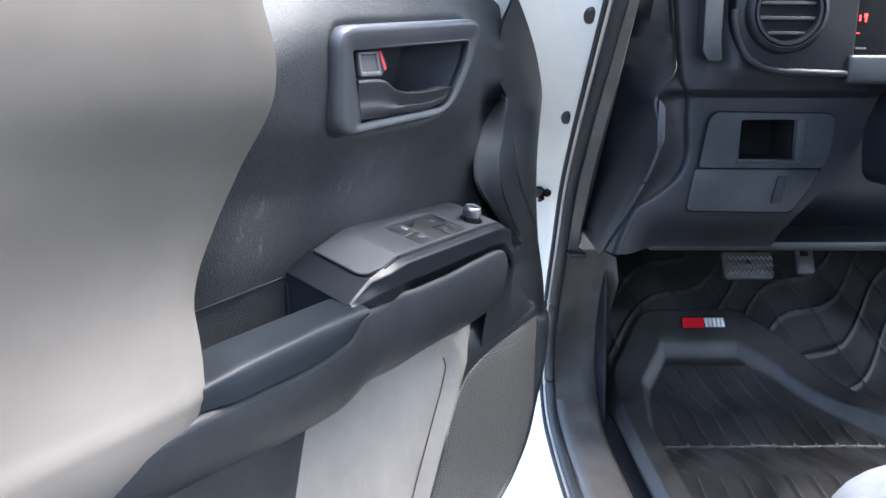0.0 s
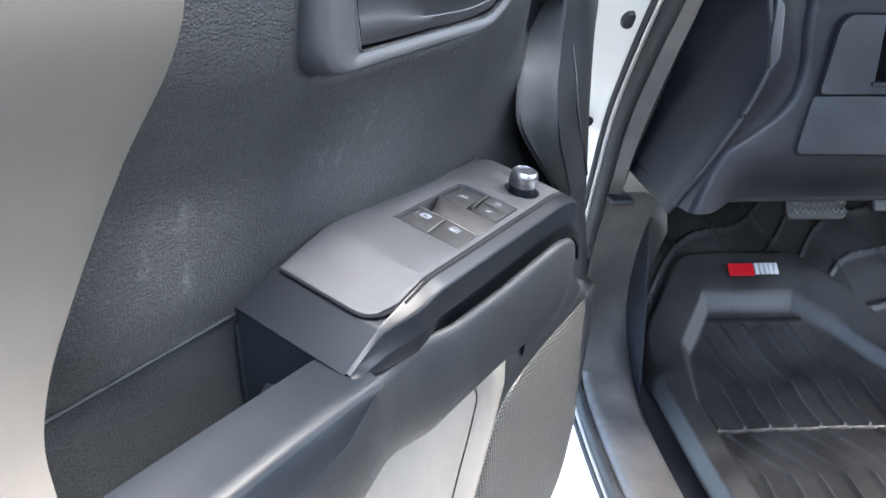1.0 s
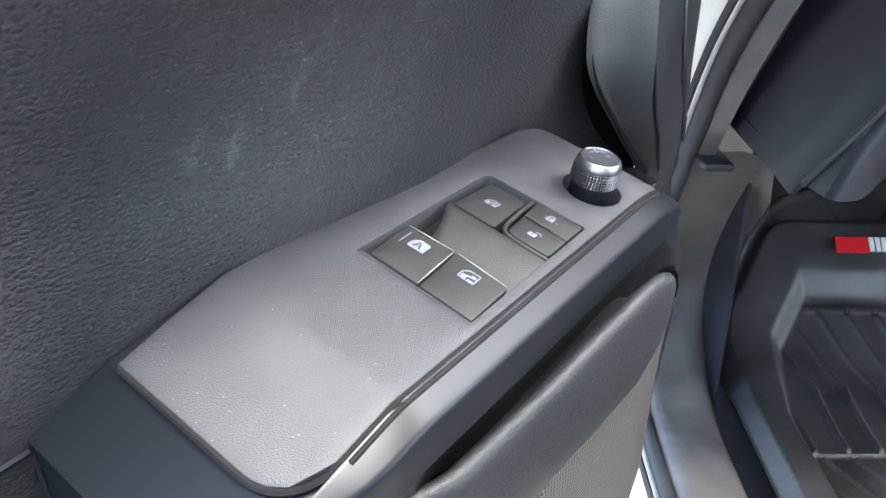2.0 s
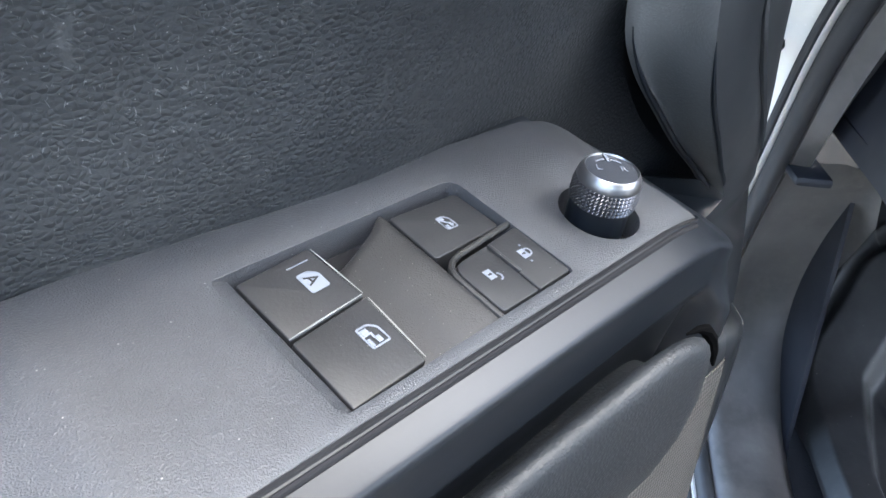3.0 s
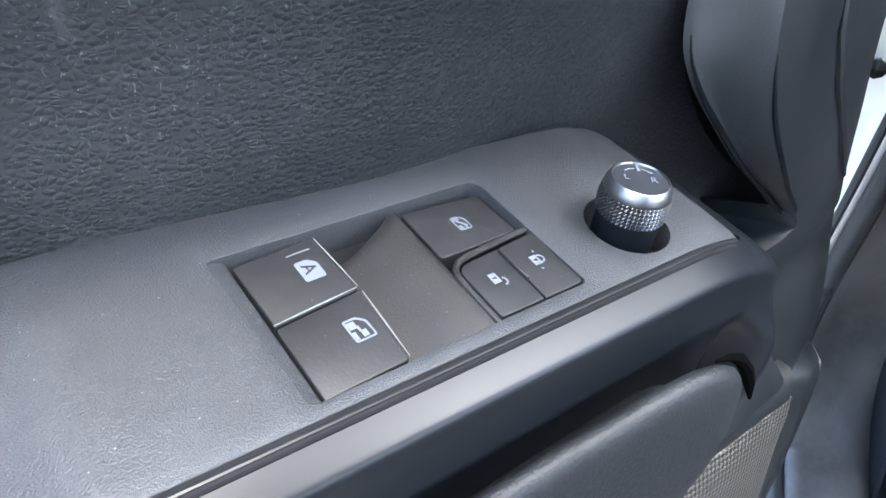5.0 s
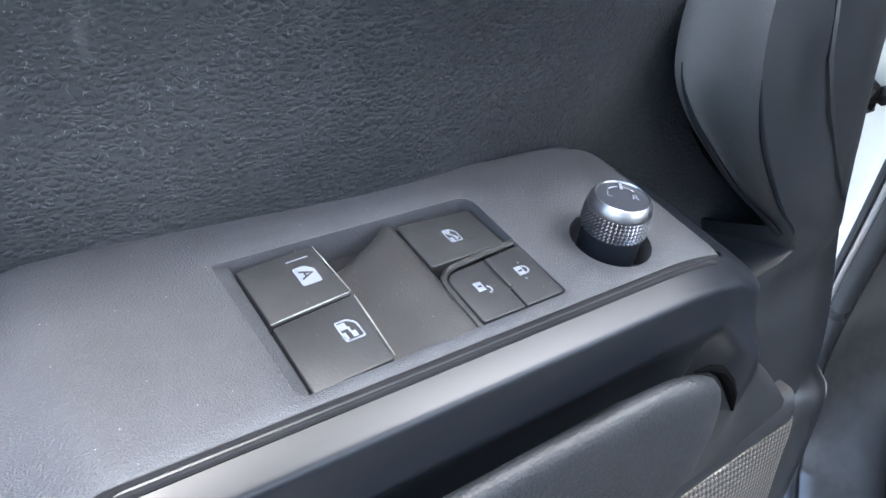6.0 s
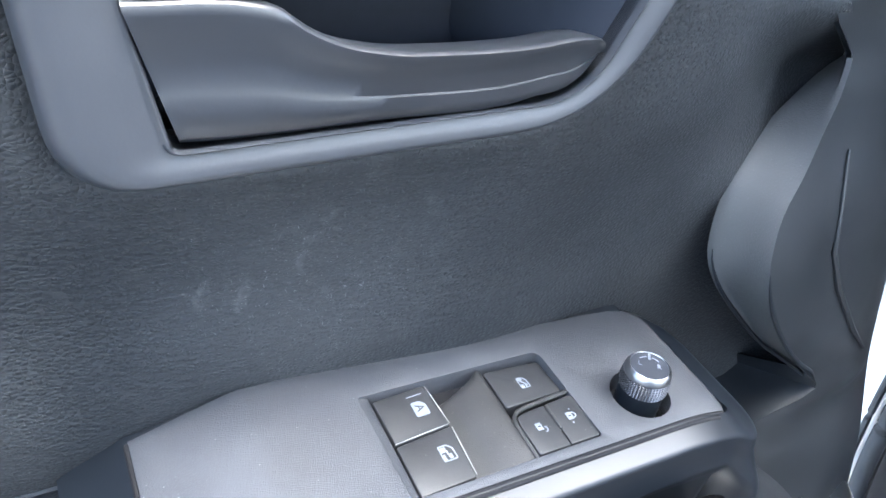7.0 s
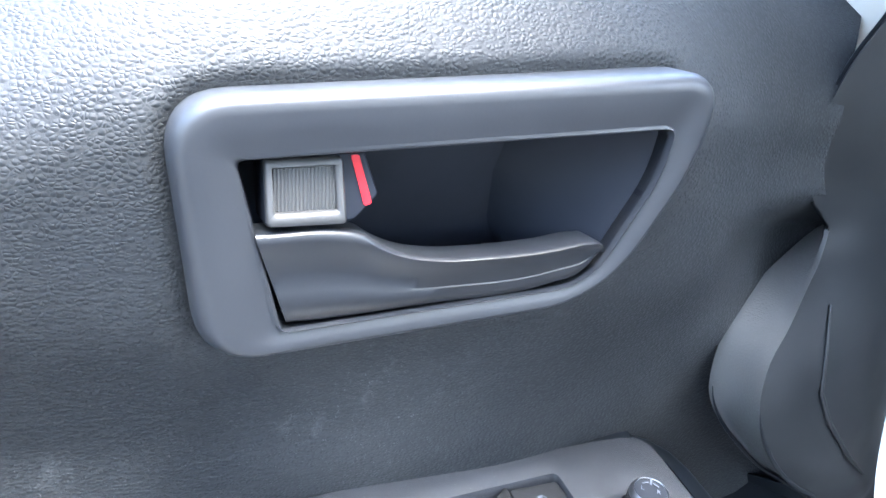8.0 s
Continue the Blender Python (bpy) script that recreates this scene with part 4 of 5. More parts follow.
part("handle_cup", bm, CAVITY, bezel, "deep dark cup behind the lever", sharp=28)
rows = []
crest = hermite([(0.4855, 1.2590), (0.5180, 1.2595), (0.5225, 1.2586), (0.5271, 1.2556), (0.5358, 1.2515), (0.5488, 1.2489), (0.571, 1.2489), (0.594, 1.2508), (0.6130, 1.2535), (0.6160, 1.2532), (0.6175, 1.2515), (0.6182, 1.2492)])
foot = hermite([(0.4855, 1.2238), (0.5000, 1.2238), (0.5500, 1.2282), (0.6000, 1.2345), (0.6130, 1.2395), (0.6160, 1.2430), (0.6175, 1.2460), (0.6182, 1.2482)])
for x in lin(0.4868, 0.6130, 46) + [0.6145, 0.6160, 0.6170, 0.6178, 0.6182]:
    hi, lo = crest(x), foot(x)
    h = hi - lo
    row = []
    for q, dpt in ((0.0, 0.010), (0.0, 0.0015), (0.04, 0.0), (0.20, -0.0008), (0.35, -0.0012), (0.38, -0.0007), (0.60, -0.0016), (0.78, -0.0030), (0.89, -0.0042), (0.95, -0.0044), (0.985, -0.0036), (1.0, -0.0020), (1.0, 0.004), (0.985, 0.012)):
        z = lo + h * q
        xx = max(x, 0.4862 + (1.2590 - z) / 0.0352 * 0.0130) if x < 0.52 else x
        row.append((xx, bez_y(z) - 0.0010 + dpt, z))
    rows.append(row)
bm = sheet(rows)
for row in (rows[0], rows[-1]):
    bm.faces.new([bm.verts.new(p) for p in row])
part("handle_lever", bm, LEVER, bezel, "curved dark grey pull lever", sharp=50)

# lock slide: ribbed key with a red mark
LK = Matrix(((1, 0, 0.06, 0.4890), (0.0, 0.165, -1, bez_y(1.272) + 0.004), (0.03, 1, 0, 1.2608), (0, 0, 0, 1)))
part("lock_slide", slab(rounded([(0.001, 0.0), (0.0300, 0.0012), (0.0385, 0.0095), (0.0335, 0.0238), (0.0, 0.0222)], 0.0012, 3), -0.012, 0.0045, LK, 0.0008, 2), CAVITY, bezel, "dark lock slide", sharp=60)
bm = bmesh.new()
o4, i4 = rounded([(0.0008, 0.0008), (0.0268, 0.0010), (0.0252, 0.0228), (0.0, 0.0220)], 0.0016, 4), rounded([(0.0034, 0.0050), (0.0236, 0.0056), (0.0224, 0.0198), (0.0026, 0.0190)], 0.0008, 4)
sheet([[LK @ Vector((*p, 0.0040)) for p in o4], [LK @ Vector((*p, 0.0070)) for p in o4], [LK @ Vector((p[0] + (q[0] - p[0]) * 0.25, p[1] + (q[1] - p[1]) * 0.25, 0.0078)) for p, q in zip(o4, i4)],
       [LK @ Vector((p[0] + (q[0] - p[0]) * 0.8, p[1] + (q[1] - p[1]) * 0.8, 0.0076)) for p, q in zip(o4, i4)], [LK @ Vector((*q, 0.0060)) for q in i4], [LK @ Vector((*q, 0.0052)) for q in i4]], closed=True, bm=bm)
part("lock_key", bm, LOCK_GREY, bezel, "light grey lock key", sharp=60)
bm = bmesh.new()
for k in range(17):
    x = 0.0034 + 0.0195 * k / 16
    box(x - 0.0004, x + 0.0004, 0.0052, 0.0192, 0.0044, 0.0057, LK @ pose(0, 0, 0, 0, 0, 0), 0.0002, 1, bm=bm)
box(0.003, 0.0236, 0.005, 0.0195, 0.0040, 0.0052, LK, bm=bm)
part("key_ribs", bm, LOCK_GREY, bezel, smooth=False)
bm = slab(rounded([(0.0334, 0.0060), (0.0360, 0.0068), (0.0314, 0.0230), (0.0286, 0.0228)], 0.0008, 3), 0.0046, 0.0049, LK)
part("red_mark", bm, RED, bezel, "bright red unlocked mark")

# ---- the cab: x across to the passenger side, y forward, z up ----
CAB = pose(0, 0, 0, 0, 0, -50)
truck = thing("pickup_truck", "white pickup truck with the driver's doorway open", "pickup truck", CAB)

# edge of the doorway: forward, height
way_in = hermite([(0, 0.70, 1.56), (1, 0.80, 1.465), (2, 0.916, 1.352), (3, 1.037, 1.24), (4, 1.115, 1.165), (5, 1.180, 1.090), (6, 1.238, 0.985), (7, 1.285, 0.90), (8, 1.318, 0.82), (9, 1.318, 0.745), (10, 1.272, 0.690), (11, 1.18, 0.668),
                  (12, 1.034, 0.660), (13, 0.75, 0.655), (14, 0.2, 0.650), (15, -0.5, 0.650), (16, -0.95, 0.650)])
steps = lin(0, 16, 120)


def doorway(s, out):
    """A point of the doorway's edge, moved out of the opening by that many metres."""
    a, b, p = way_in(max(0, s - 0.05)), way_in(min(16, s + 0.05)), way_in(s)
    d = Vector((b[0] - a[0], b[1] - a[1])).normalized()
    return p[0] - d.y * out, p[1] + d.x * out


rows = []
for s in steps:
    row = []
    for r, out in ((0.232, 0.016), (0.226, 0.004), (0.218, 0.002), (0.212, 0.010), (0.205, 0.018), (0.150, 0.026), (0.095, 0.034), (0.075, 0.045), (0.068, 0.075), (0.062, 0.16), (0.060, 0.40)):
        fy, z = doorway(s, out)
        row.append((r, fy, max(z, 0.42)))
    rows.append(row)
part("door_jamb", sheet(rows), WHITE, truck, "white painted door jamb and sill", sharp=60)
bm = tube([(0.2280, *doorway(s, -0.004)) for s in steps], 0.0085, 10)
part("door_seal", bm, RUBBER, truck, "black rubber door seal")
bm = tube([(0.2140, *doorway(s, 0.0045)) for s in steps], 0.0035, 8)
part("seal_lip", bm, RUBBER, truck)


def plug(s, r, name, radius):
    fy, z = doorway(s, 0.0185)
    a, b = way_in(s - 0.05), way_in(s + 0.05)
    d = Vector((0, b[0] - a[0], b[1] - a[1])).normalized()
    out = Vector((0, d.z, -d.y))
    across = Vector((1, 0, 0))
    across = across * 0.62
    m = Matrix(((across.x, d.x, out.x, r), (across.y, d.y, out.y, fy), (across.z, d.z, out.z, z), (0, 0, 0, 1)))
    return part(name, turned([(0.001, -0.004), (radius, -0.004), (radius, 0.0015), (radius * 0.8, 0.004), (0.001, 0.0045)], m, 20), LOCK_GREY, truck, "grey rubber plug in the jamb")


plug(2.25, 0.2035, "jamb_plug", 0.0130)
plug(3.55, 0.2035, "jamb_plug", 0.0130)
fy, z = doorway(5.12, 0.02)
bm = tube([(0.175, fy - 0.002, z + 0.004), (0.181, fy - 0.010, z + 0.002), (0.186, fy - 0.014, z), (0.190, fy - 0.012, z - 0.002)], [0.006, 0.0095, 0.0085, 0.004], 9)
tube([(0.189, fy - 0.010, z + 0.001), (0.194, fy - 0.014, z + 0.001), (0.198, fy - 0.012, z)], [0.005, 0.0075, 0.005], 6, bm)
tube([(0.183, fy - 0.010, z - 0.012), (0.185, fy - 0.015, z - 0.007), (0.188, fy - 0.012, z - 0.003)], [0.003, 0.0055, 0.003], 7, bm)
part("check_strap", bm, STEEL, truck, "dark steel door check strap and bolt", sharp=35)

# inner garnish of the doorway and scuff plate
inner = hermite([(0, 0.70, 1.56), (2, 0.945, 1.353), (3, 1.049, 1.23), (5, 1.165, 1.090), (5.8, 1.22, 1.02), (6, 1.235, 0.995), (7, 1.30, 0.90), (8, 1.335, 0.82), (9, 1.33, 0.752), (10, 1.272, 0.70), (11, 1.18, 0.682), (12, 1.0, 0.676), (13, 0.75, 0.672), (16, -0.95, 0.67)])
rows = []
for s in [q for q in steps if q < 5.95]:
    a, b = doorway(s, -0.010), inner(s)
    rows.append([(0.232, *doorway(s, 0.006)), (0.236, *a), (0.250, a[0] * 0.5 + b[0] * 0.5 - 0.008, a[1] * 0.5 + b[1] * 0.5 - 0.004), (0.258, *b), (0.262, b[0] + 0.05, b[1] + 0.01)])
part("pillar_garnish", sheet(rows), SCUFF, truck, "dark grey pillar garnish")
rows = []
for s in [q for q in steps if q > 6.0]:
    a, b = doorway(s, -0.008), inner(s)
    deep = 0.02 * ease(s, 9, 11)
    rows.append([(0.232, *doorway(s, 0.008)), (0.238, a[0], a[1] + 0.004), (0.255, *b), (0.285, b[0] + 0.004, b[1]), (0.305, b[0] + 0.006, b[1] - 0.006), (0.322, b[0] + 0.012, b[1] - 0.016 - deep), (0.330, b[0] + 0.02, b[1] - 0.06 - deep)])
part("scuff_plate", sheet(rows), SCUFF, truck, "black plastic scuff plate and kick panel", sharp=85)
rows = [[(r, f, z) for r, z in ((0.330, 0.62), (0.322, 0.68), (0.318, 0.80), (0.312, 0.95), (0.305, 1.05))] for f in lin(1.27, 1.80, 6)]
part("kick_panel", sheet(rows, 0.004, (-1, 0, 0)), BLACK_DASH, truck, "black kick panel beside the footwell")

part("garnish_ledge", box(0.234, 0.262, 1.196, 1.246, 0.984, 0.992, None, 0.003), BLACK_DASH, truck)

# rest of the cab, closing the place
bm = box(0.24, 1.74, -0.95, 0.72, 1.735, 1.775, None, 0.015, 2)
part("roof", bm, WHITE, truck)
bm = slab([(0.24, -0.95), (1.74, -0.95), (1.74, -0.99), (0.24, -0.99)], 0.50, 1.16, None, 0.005)
part("rear_wall", bm, DASH_GREY, truck)
# unseen rear door, pillar and headliner, added to keep light out of the cab
part("unseen_rear_door", box(0.085, 0.20, -0.97, -0.22, 0.48, 1.13, None, 0.02), WHITE, truck)
part("unseen_centre_pillar", box(0.11, 0.24, -0.34, -0.20, 0.48, 1.75, None, 0.02), WHITE, truck)
part("unseen_headliner", box(0.26, 1.72, -0.93, 0.70, 1.715, 1.733, None, 0.004), DASH_GREY, truck)
part("far_side", box(1.70, 1.78, -0.99, 1.30, 0.45, 1.14, None, 0.01), WHITE, truck)
part("hood", box(0.16, 1.80, 1.68, 2.95, 0.55, 1.15, None, 0.06, 4), WHITE, truck)
for r, out in ((0.27, -1), (1.70, 1)):
    part("windscreen_pillar", tube([(r, 0.72, 1.75), (r + 0.02 * out, 1.15, 1.45), (r + 0.03 * out, 1.68, 1.13)], 0.035, 8), WHITE, truck)
for r in (1.72,):
    part("rear_pillar", box(r, r + 0.05, -0.95, -0.80, 1.12, 1.74, None, 0.01), WHITE, truck)
part("cowl", box(0.26, 1.74, 1.30, 1.72, 1.05, 1.16, None, 0.01), BLACK_DASH, truck)
rows = [[(r, f, z) for f, z in ((-0.95, 0.62), (0.9, 0.625), (1.25, 0.635), (1.42, 0.72), (1.60, 0.86), (1.72, 1.02), (1.74, 1.12))] for r in lin(0.31, 1.72, 10)]
part("carpet", sheet(rows, 0.01, (0, 0, -1)), CARPET, truck, "black carpet of the footwell")
part("underbody", box(0.14, 1.76, -0.95, 1.9, 0.42, 0.60, None, 0.02), RUBBER, truck)

# ---- dashboard ----
dash = thing("dashboard", "black and charcoal moulded plastic dashboard", "dashboard", CAB)
edge = hermite([(1.02, 0.252, 1.055), (1.05, 0.262, 1.04), (1.10, 0.283, 1.02), (1.15, 0.302, 1.005), (1.18, 0.309, 1.0), (1.21, 0.306, 1.0), (1.242, 0.302, 1.0), (1.256, 0.312, 1.0), (1.27, 0.322, 1.0), (1.30, 0.320, 1.0), (1.36, 0.312, 1.0), (1.46, 0.300, 1.0)])
rows = []
for z in lin(1.02, 1.44, 50):
    r, fy = edge(z)
    s = float(np.interp(-z, [-1.56, -1.465, -1.352, -1.24, -1.165, -1.09, -0.985], [0, 1, 2, 3, 4, 5, 6]))
    gy2, gz = inner(s)
    rows.append([(r, fy, z), (r - 0.003, fy + 0.004, z), (r - 0.25 * (r - 0.262), fy + 0.3 * (gy2 + 0.02 - fy), z), (r - 0.6 * (r - 0.262), fy + 0.7 * (gy2 + 0.02 - fy), z), (0.262, max(fy + 0.012, gy2 + 0.025), z), (0.262, max(fy, gy2) + 0.2, z)])
part("dash_end", sheet(rows), BLACK_DASH, dash, "black end panel of the dashboard", sharp=60)
rows = []


knee_end = hermite([(1.02, 0.50), (1.085, 0.508), (1.10, 0.520), (1.13, 0.545), (1.16, 0.570), (1.19, 0.582), (1.25, 0.584), (1.44, 0.584)])


def face_f(r, z):
    low = 1 - ease(z, 1.240, 1.250)
    knee = low * 0.0195
    if 0.412 < r < 0.493 and 1.154 < z < 1.217:
        knee += 0.075
    under = 0.06 * (1 - ease(z, 1.02, 1.105)) ** 1.5
    right = knee_end(z)
    knee += low * 0.14 * ease(r, right, right + 0.014)
    brow = -0.020 * ease(z, 1.245, 1.275) * ease(r, 0.36, 0.40)
    return 1.0 + knee + under * ease(r, 0.27, 0.34) + brow


# rounded edge of the knee bolster; a darker side band runs from it to the end panel
bolster = hermite([(1.02, 0.236), (1.037, 0.243), (1.067, 0.264), (1.092, 0.284), (1.111, 0.312), (1.130, 0.334), (1.145, 0.344), (1.165, 0.3485), (1.208, 0.3465), (1.246, 0.3415), (1.256, 0.333), (1.27, 0.329), (1.30, 0.322), (1.36, 0.314), (1.44, 0.302)])
side_rows = []
for z in lin(1.03, 1.43, 110):
    r0, f0 = edge(z)
    rk = max(bolster(z), r0 + 0.004)
    row = []
    for r in [rk, rk + 0.0012, rk + 0.003, rk + 0.0055, rk + 0.009] + lin(rk + 0.02, knee_end(z) - 0.004, 44) + [knee_end(z) + k for k in (0, 0.003, 0.006, 0.009, 0.012, 0.015)] + lin(knee_end(z) + 0.03, 0.74, 12) + lin(0.78, 1.68, 12):
        d = r - rk
        row.append((r, face_f(r, z) + 0.0075 * max(0.0, 1 - d / 0.009) ** 2.2, z))
    rows.append(row)
    f1 = row[0][1]
    side_rows.append([(r0 + (rk - r0) * s, f0 + (f1 - f0) * s + 0.14 * (rk - r0) * math.sin(math.pi * s) ** 0.8 * (1 - ease(z, 1.235, 1.255)), z) for s in lin(0, 1, 9)])
part("bolster_side", sheet(side_rows), BLACK_DASH, dash, "dark side of the knee bolster", sharp=60)
rows.insert(0, [(r, f + 0.25, z + 0.01) for r, f, z in rows[0]])
rows.append([(r, f + 0.10, 1.455) for r, f, z in rows[-1]])
rows.append([(r, 1.55, 1.40) for r, f, z in rows[-1]])
part("dash_face", sheet(rows), BLACK_DASH, dash, "black moulded dashboard face", sharp=45)


def facing(f):
    """Plates on the dash face: (across, height) outlines, thickness towards the seat."""
    return Matrix(((1, 0, 0, 0), (0, 0, -1, f), (0, 1, 0, 0), (0, 0, 0, 1)))


# lighter tube paints the highlight along the end panel's bevelled edge
part("end_bevel_highlight", tube([(edge(z)[0] - 0.0005, edge(z)[1] + 0.001, z) for z in lin(1.03, 1.240, 40)], 0.0030, 8), DASH_GREY, dash)
part("side_strip", slab(rounded([(0.303, 1.238), (0.3115, 1.228), (0.3135, 1.184), (0.306, 1.172), (0.3035, 1.19)], 0.004, 3), -0.004, 0.006, facing(1.0), 0.002, 2), DASH_GREY, dash)
# knee panel in two mouldings, with an open storage pocket in the upper one
knee_out = [(0.3660, 1.149), (0.3755, 1.2125), (0.3840, 1.2205), (0.5330, 1.2190), (0.5405, 1.212), (0.5380, 1.1720), (0.5300, 1.149)]
hole4 = [(0.4170, 1.1600), (0.4170, 1.2115), (0.4870, 1.2120), (0.4880, 1.1600)]
bm = bmesh.new()
loops = []
for lp in (rounded(knee_out, 0.006, 3), rounded(hole4, 0.003, 3)):
    vv = [bm.verts.new((a, b, 0.006)) for a, b in lp]
    loops += [bm.edges.new((vv[i], vv[(i + 1) % len(vv)])) for i in range(len(vv))]
bmesh.ops.triangle_fill(bm, use_beauty=True, edges=loops)
ext = bmesh.ops.extrude_edge_only(bm, edges=[e for e in bm.edges if len(e.link_faces) == 1])
for v in [g for g in ext["geom"] if isinstance(g, bmesh.types.BMVert)]:
    v.co.z -= 0.012
bm.transform(facing(1.018))
knee = part("knee_panel", bm, DASH_GREY, dash, "charcoal panel with an open storage pocket", sharp=35)
wide = [(0.4525 + (a - 0.4525) * 1.018, 1.155 + (b - 1.155) * 1.03) for a, b in ((0.3540, 1.0915), (0.3655, 1.149), (0.3755, 1.2125), (0.3840, 1.2205), (0.5330, 1.2190), (0.5405, 1.212), (0.5380, 1.172), (0.5285, 1.146), (0.515, 1.118), (0.494, 1.0895))]
ring4 = bmesh.new()
loops = []
for lp in (rounded(wide, 0.006, 3), rounded(hole4, 0.003, 3)):
    vv = [ring4.verts.new((a, b, 0.0012)) for a, b in lp]
    loops += [ring4.edges.new((vv[i], vv[(i + 1) % len(vv)])) for i in range(len(vv))]
bmesh.ops.triangle_fill(ring4, use_beauty=True, edges=loops)
ring4.transform(facing(1.018))
part("panel_gap", ring4, GAP, dash)
# inside of the pocket in near-black, its shade put into the colour
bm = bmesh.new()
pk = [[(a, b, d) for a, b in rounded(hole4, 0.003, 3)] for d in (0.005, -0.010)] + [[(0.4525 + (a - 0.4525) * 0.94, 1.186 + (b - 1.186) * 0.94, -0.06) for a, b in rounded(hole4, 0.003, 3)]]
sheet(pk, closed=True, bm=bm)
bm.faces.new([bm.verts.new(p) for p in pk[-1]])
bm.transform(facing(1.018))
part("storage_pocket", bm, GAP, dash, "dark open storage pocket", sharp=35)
part("pocket_lip", box(0.414, 0.490, 1.1565, 1.1605, 0.002, 0.0095, facing(1.018), 0.0015, 2), DASH_GREY, dash)
part("pocket_side", slab(rounded([(0.4895, 1.157), (0.5030, 1.156), (0.5025, 1.212), (0.4890, 1.2125)], 0.002, 3), 0.004, 0.0095, facing(1.018), 0.0015, 2), DASH_GREY, dash)
part("lower_knee_panel", slab(rounded([(0.3540, 1.0915), (0.3625, 1.1465), (0.5285, 1.1465), (0.5150, 1.118), (0.4940, 1.0895)], [0.008, 0.003, 0.003, 0.01, 0.008], 3), -0.006, 0.0035, facing(1.0185), 0.002, 2), DASH_GREY, dash, "charcoal lower knee panel")
part("lid_latch", slab(rounded([(0.4660, 1.1010), (0.4790, 1.1020), (0.4855, 1.139), (0.4735, 1.139)], 0.003, 3), 0.002, 0.0065, facing(1.0185), 0.0015, 2), BLACK_DASH, dash)
part("lower_cover", box(0.33, 0.95, 1.09, 1.32, 1.020, 1.034, None, 0.003), BLACK_TRIM, dash)

# grey upright strip and the round vent in its housing
part("accent_strip", slab(rounded([(0.3440, 1.45), (0.3460, 1.296), (0.3540, 1.284), (0.3705, 1.284), (0.3680, 1.31), (0.366, 1.45)], 0.004, 3), -0.01, 0.014, facing(0.985), 0.002, 2), DASH_GREY, dash, "charcoal accent strip", sharp=35)
vent_hold = rounded([(0.3790, 1.46), (0.3800, 1.325), (0.3970, 1.288), (0.4300, 1.2725), (0.5300, 1.2690), (0.5310, 1.46)], [0, 0.02, 0.016, 0.02, 0.004, 0], 4)
part("vent_housing", slab(vent_hold, -0.02, 0.014, facing(0.979), 0.005, 3), SATIN, dash, "satin black vent housing", sharp=35)
frame_line = [facing(0.979) @ Vector((a, b, 0.013)) for a, b in vent_hold if b < 1.455]
part("vent_frame", tube(frame_line, 0.0050, 10), BLACK_DASH, dash, "charcoal frame of the vent housing")
VC = facing(0.962) @ pose(0.441, 1.343, 0)
vent = part("air_vent", turned([(0.0500, -0.004), (0.0500, 0.004), (0.0470, 0.009), (0.0430, 0.010), (0.0415, 0.006), (0.0400, 0.009), (0.0365, 0.009), (0.0350, 0.004), (0.0345, -0.001)], VC, 56), BLACK_RIM, dash, "round black air vent with slats", sharp=50)
part("vent_throat", turned([(0.0350, 0.0), (0.0345, -0.001), (0.001, -0.001)], VC, 40), GAP, vent)
for k in (-0.026, -0.0085, 0.009, 0.026):
    half = math.sqrt(0.0345**2 - k**2)
    part("vent_slat", box(-half, half, k - 0.0022, k + 0.0022, -0.002, 0.005, VC, 0.001, 2), DASH_GREY, vent)
cluster = part("instrument_panel", slab(rounded([(0.5340, 1.272), (0.7700, 1.270), (0.7700, 1.43), (0.5330, 1.43)], 0.006, 3), -0.02, 0.004, facing(0.979), 0.002, 2), GAP, dash, "dark instrument panel with red warning lamps")
for a, b, c, d in ((0.5365, 1.333, 0.0022, 0.007), (0.5425, 1.337, 0.0040, 0.005), (0.5440, 1.332, 0.0020, 0.007)):
    part("warning_lamp", box(a, a + c, b, b + d, 0.0042, 0.0050, facing(0.979)), RED_LAMP, cluster, smooth=False)
part("warning_lamp", box(0.5350, 0.5390, 1.318, 1.3192, 0.0042, 0.0050, facing(0.979)), RED_LAMP, cluster, smooth=False)
for k in range(4):
    part("dial_bar", box(0.5360 + 0.0035 * k, 0.5385 + 0.0035 * k, 1.2995, 1.3020, 0.0042, 0.0048, facing(0.979)), MARK, cluster, smooth=False)
part("cluster_sill", box(0.5225, 0.77, 1.258, 1.2925, 0.0, 0.020, facing(0.979), 0.005, 3), DASH_GREY, dash)

column = thing("steering_column", "dark plastic steering column with a stalk", "steering column", CAB)
part("shroud", slab(rounded([(0.585, 1.130), (0.735, 1.130), (0.745, 1.20), (0.72, 1.255), (0.60, 1.255), (0.578, 1.20)], 0.02, 4), -0.02, 0.17, facing(1.0), 0.008, 3), BLACK_DASH, column, sharp=50)
bm = tube([(0.600, 0.875, 1.270), (0.588, 0.873, 1.285), (0.575, 0.872, 1.298), (0.569, 0.871, 1.304), (0.562, 0.870, 1.312), (0.553, 0.870, 1.320), (0.548, 0.870, 1.324)], [0.006, 0.006, 0.0065, 0.0085, 0.0105, 0.0095, 0.003], 14)
part("stalk", bm, PALE, column, "grey stalk tip")

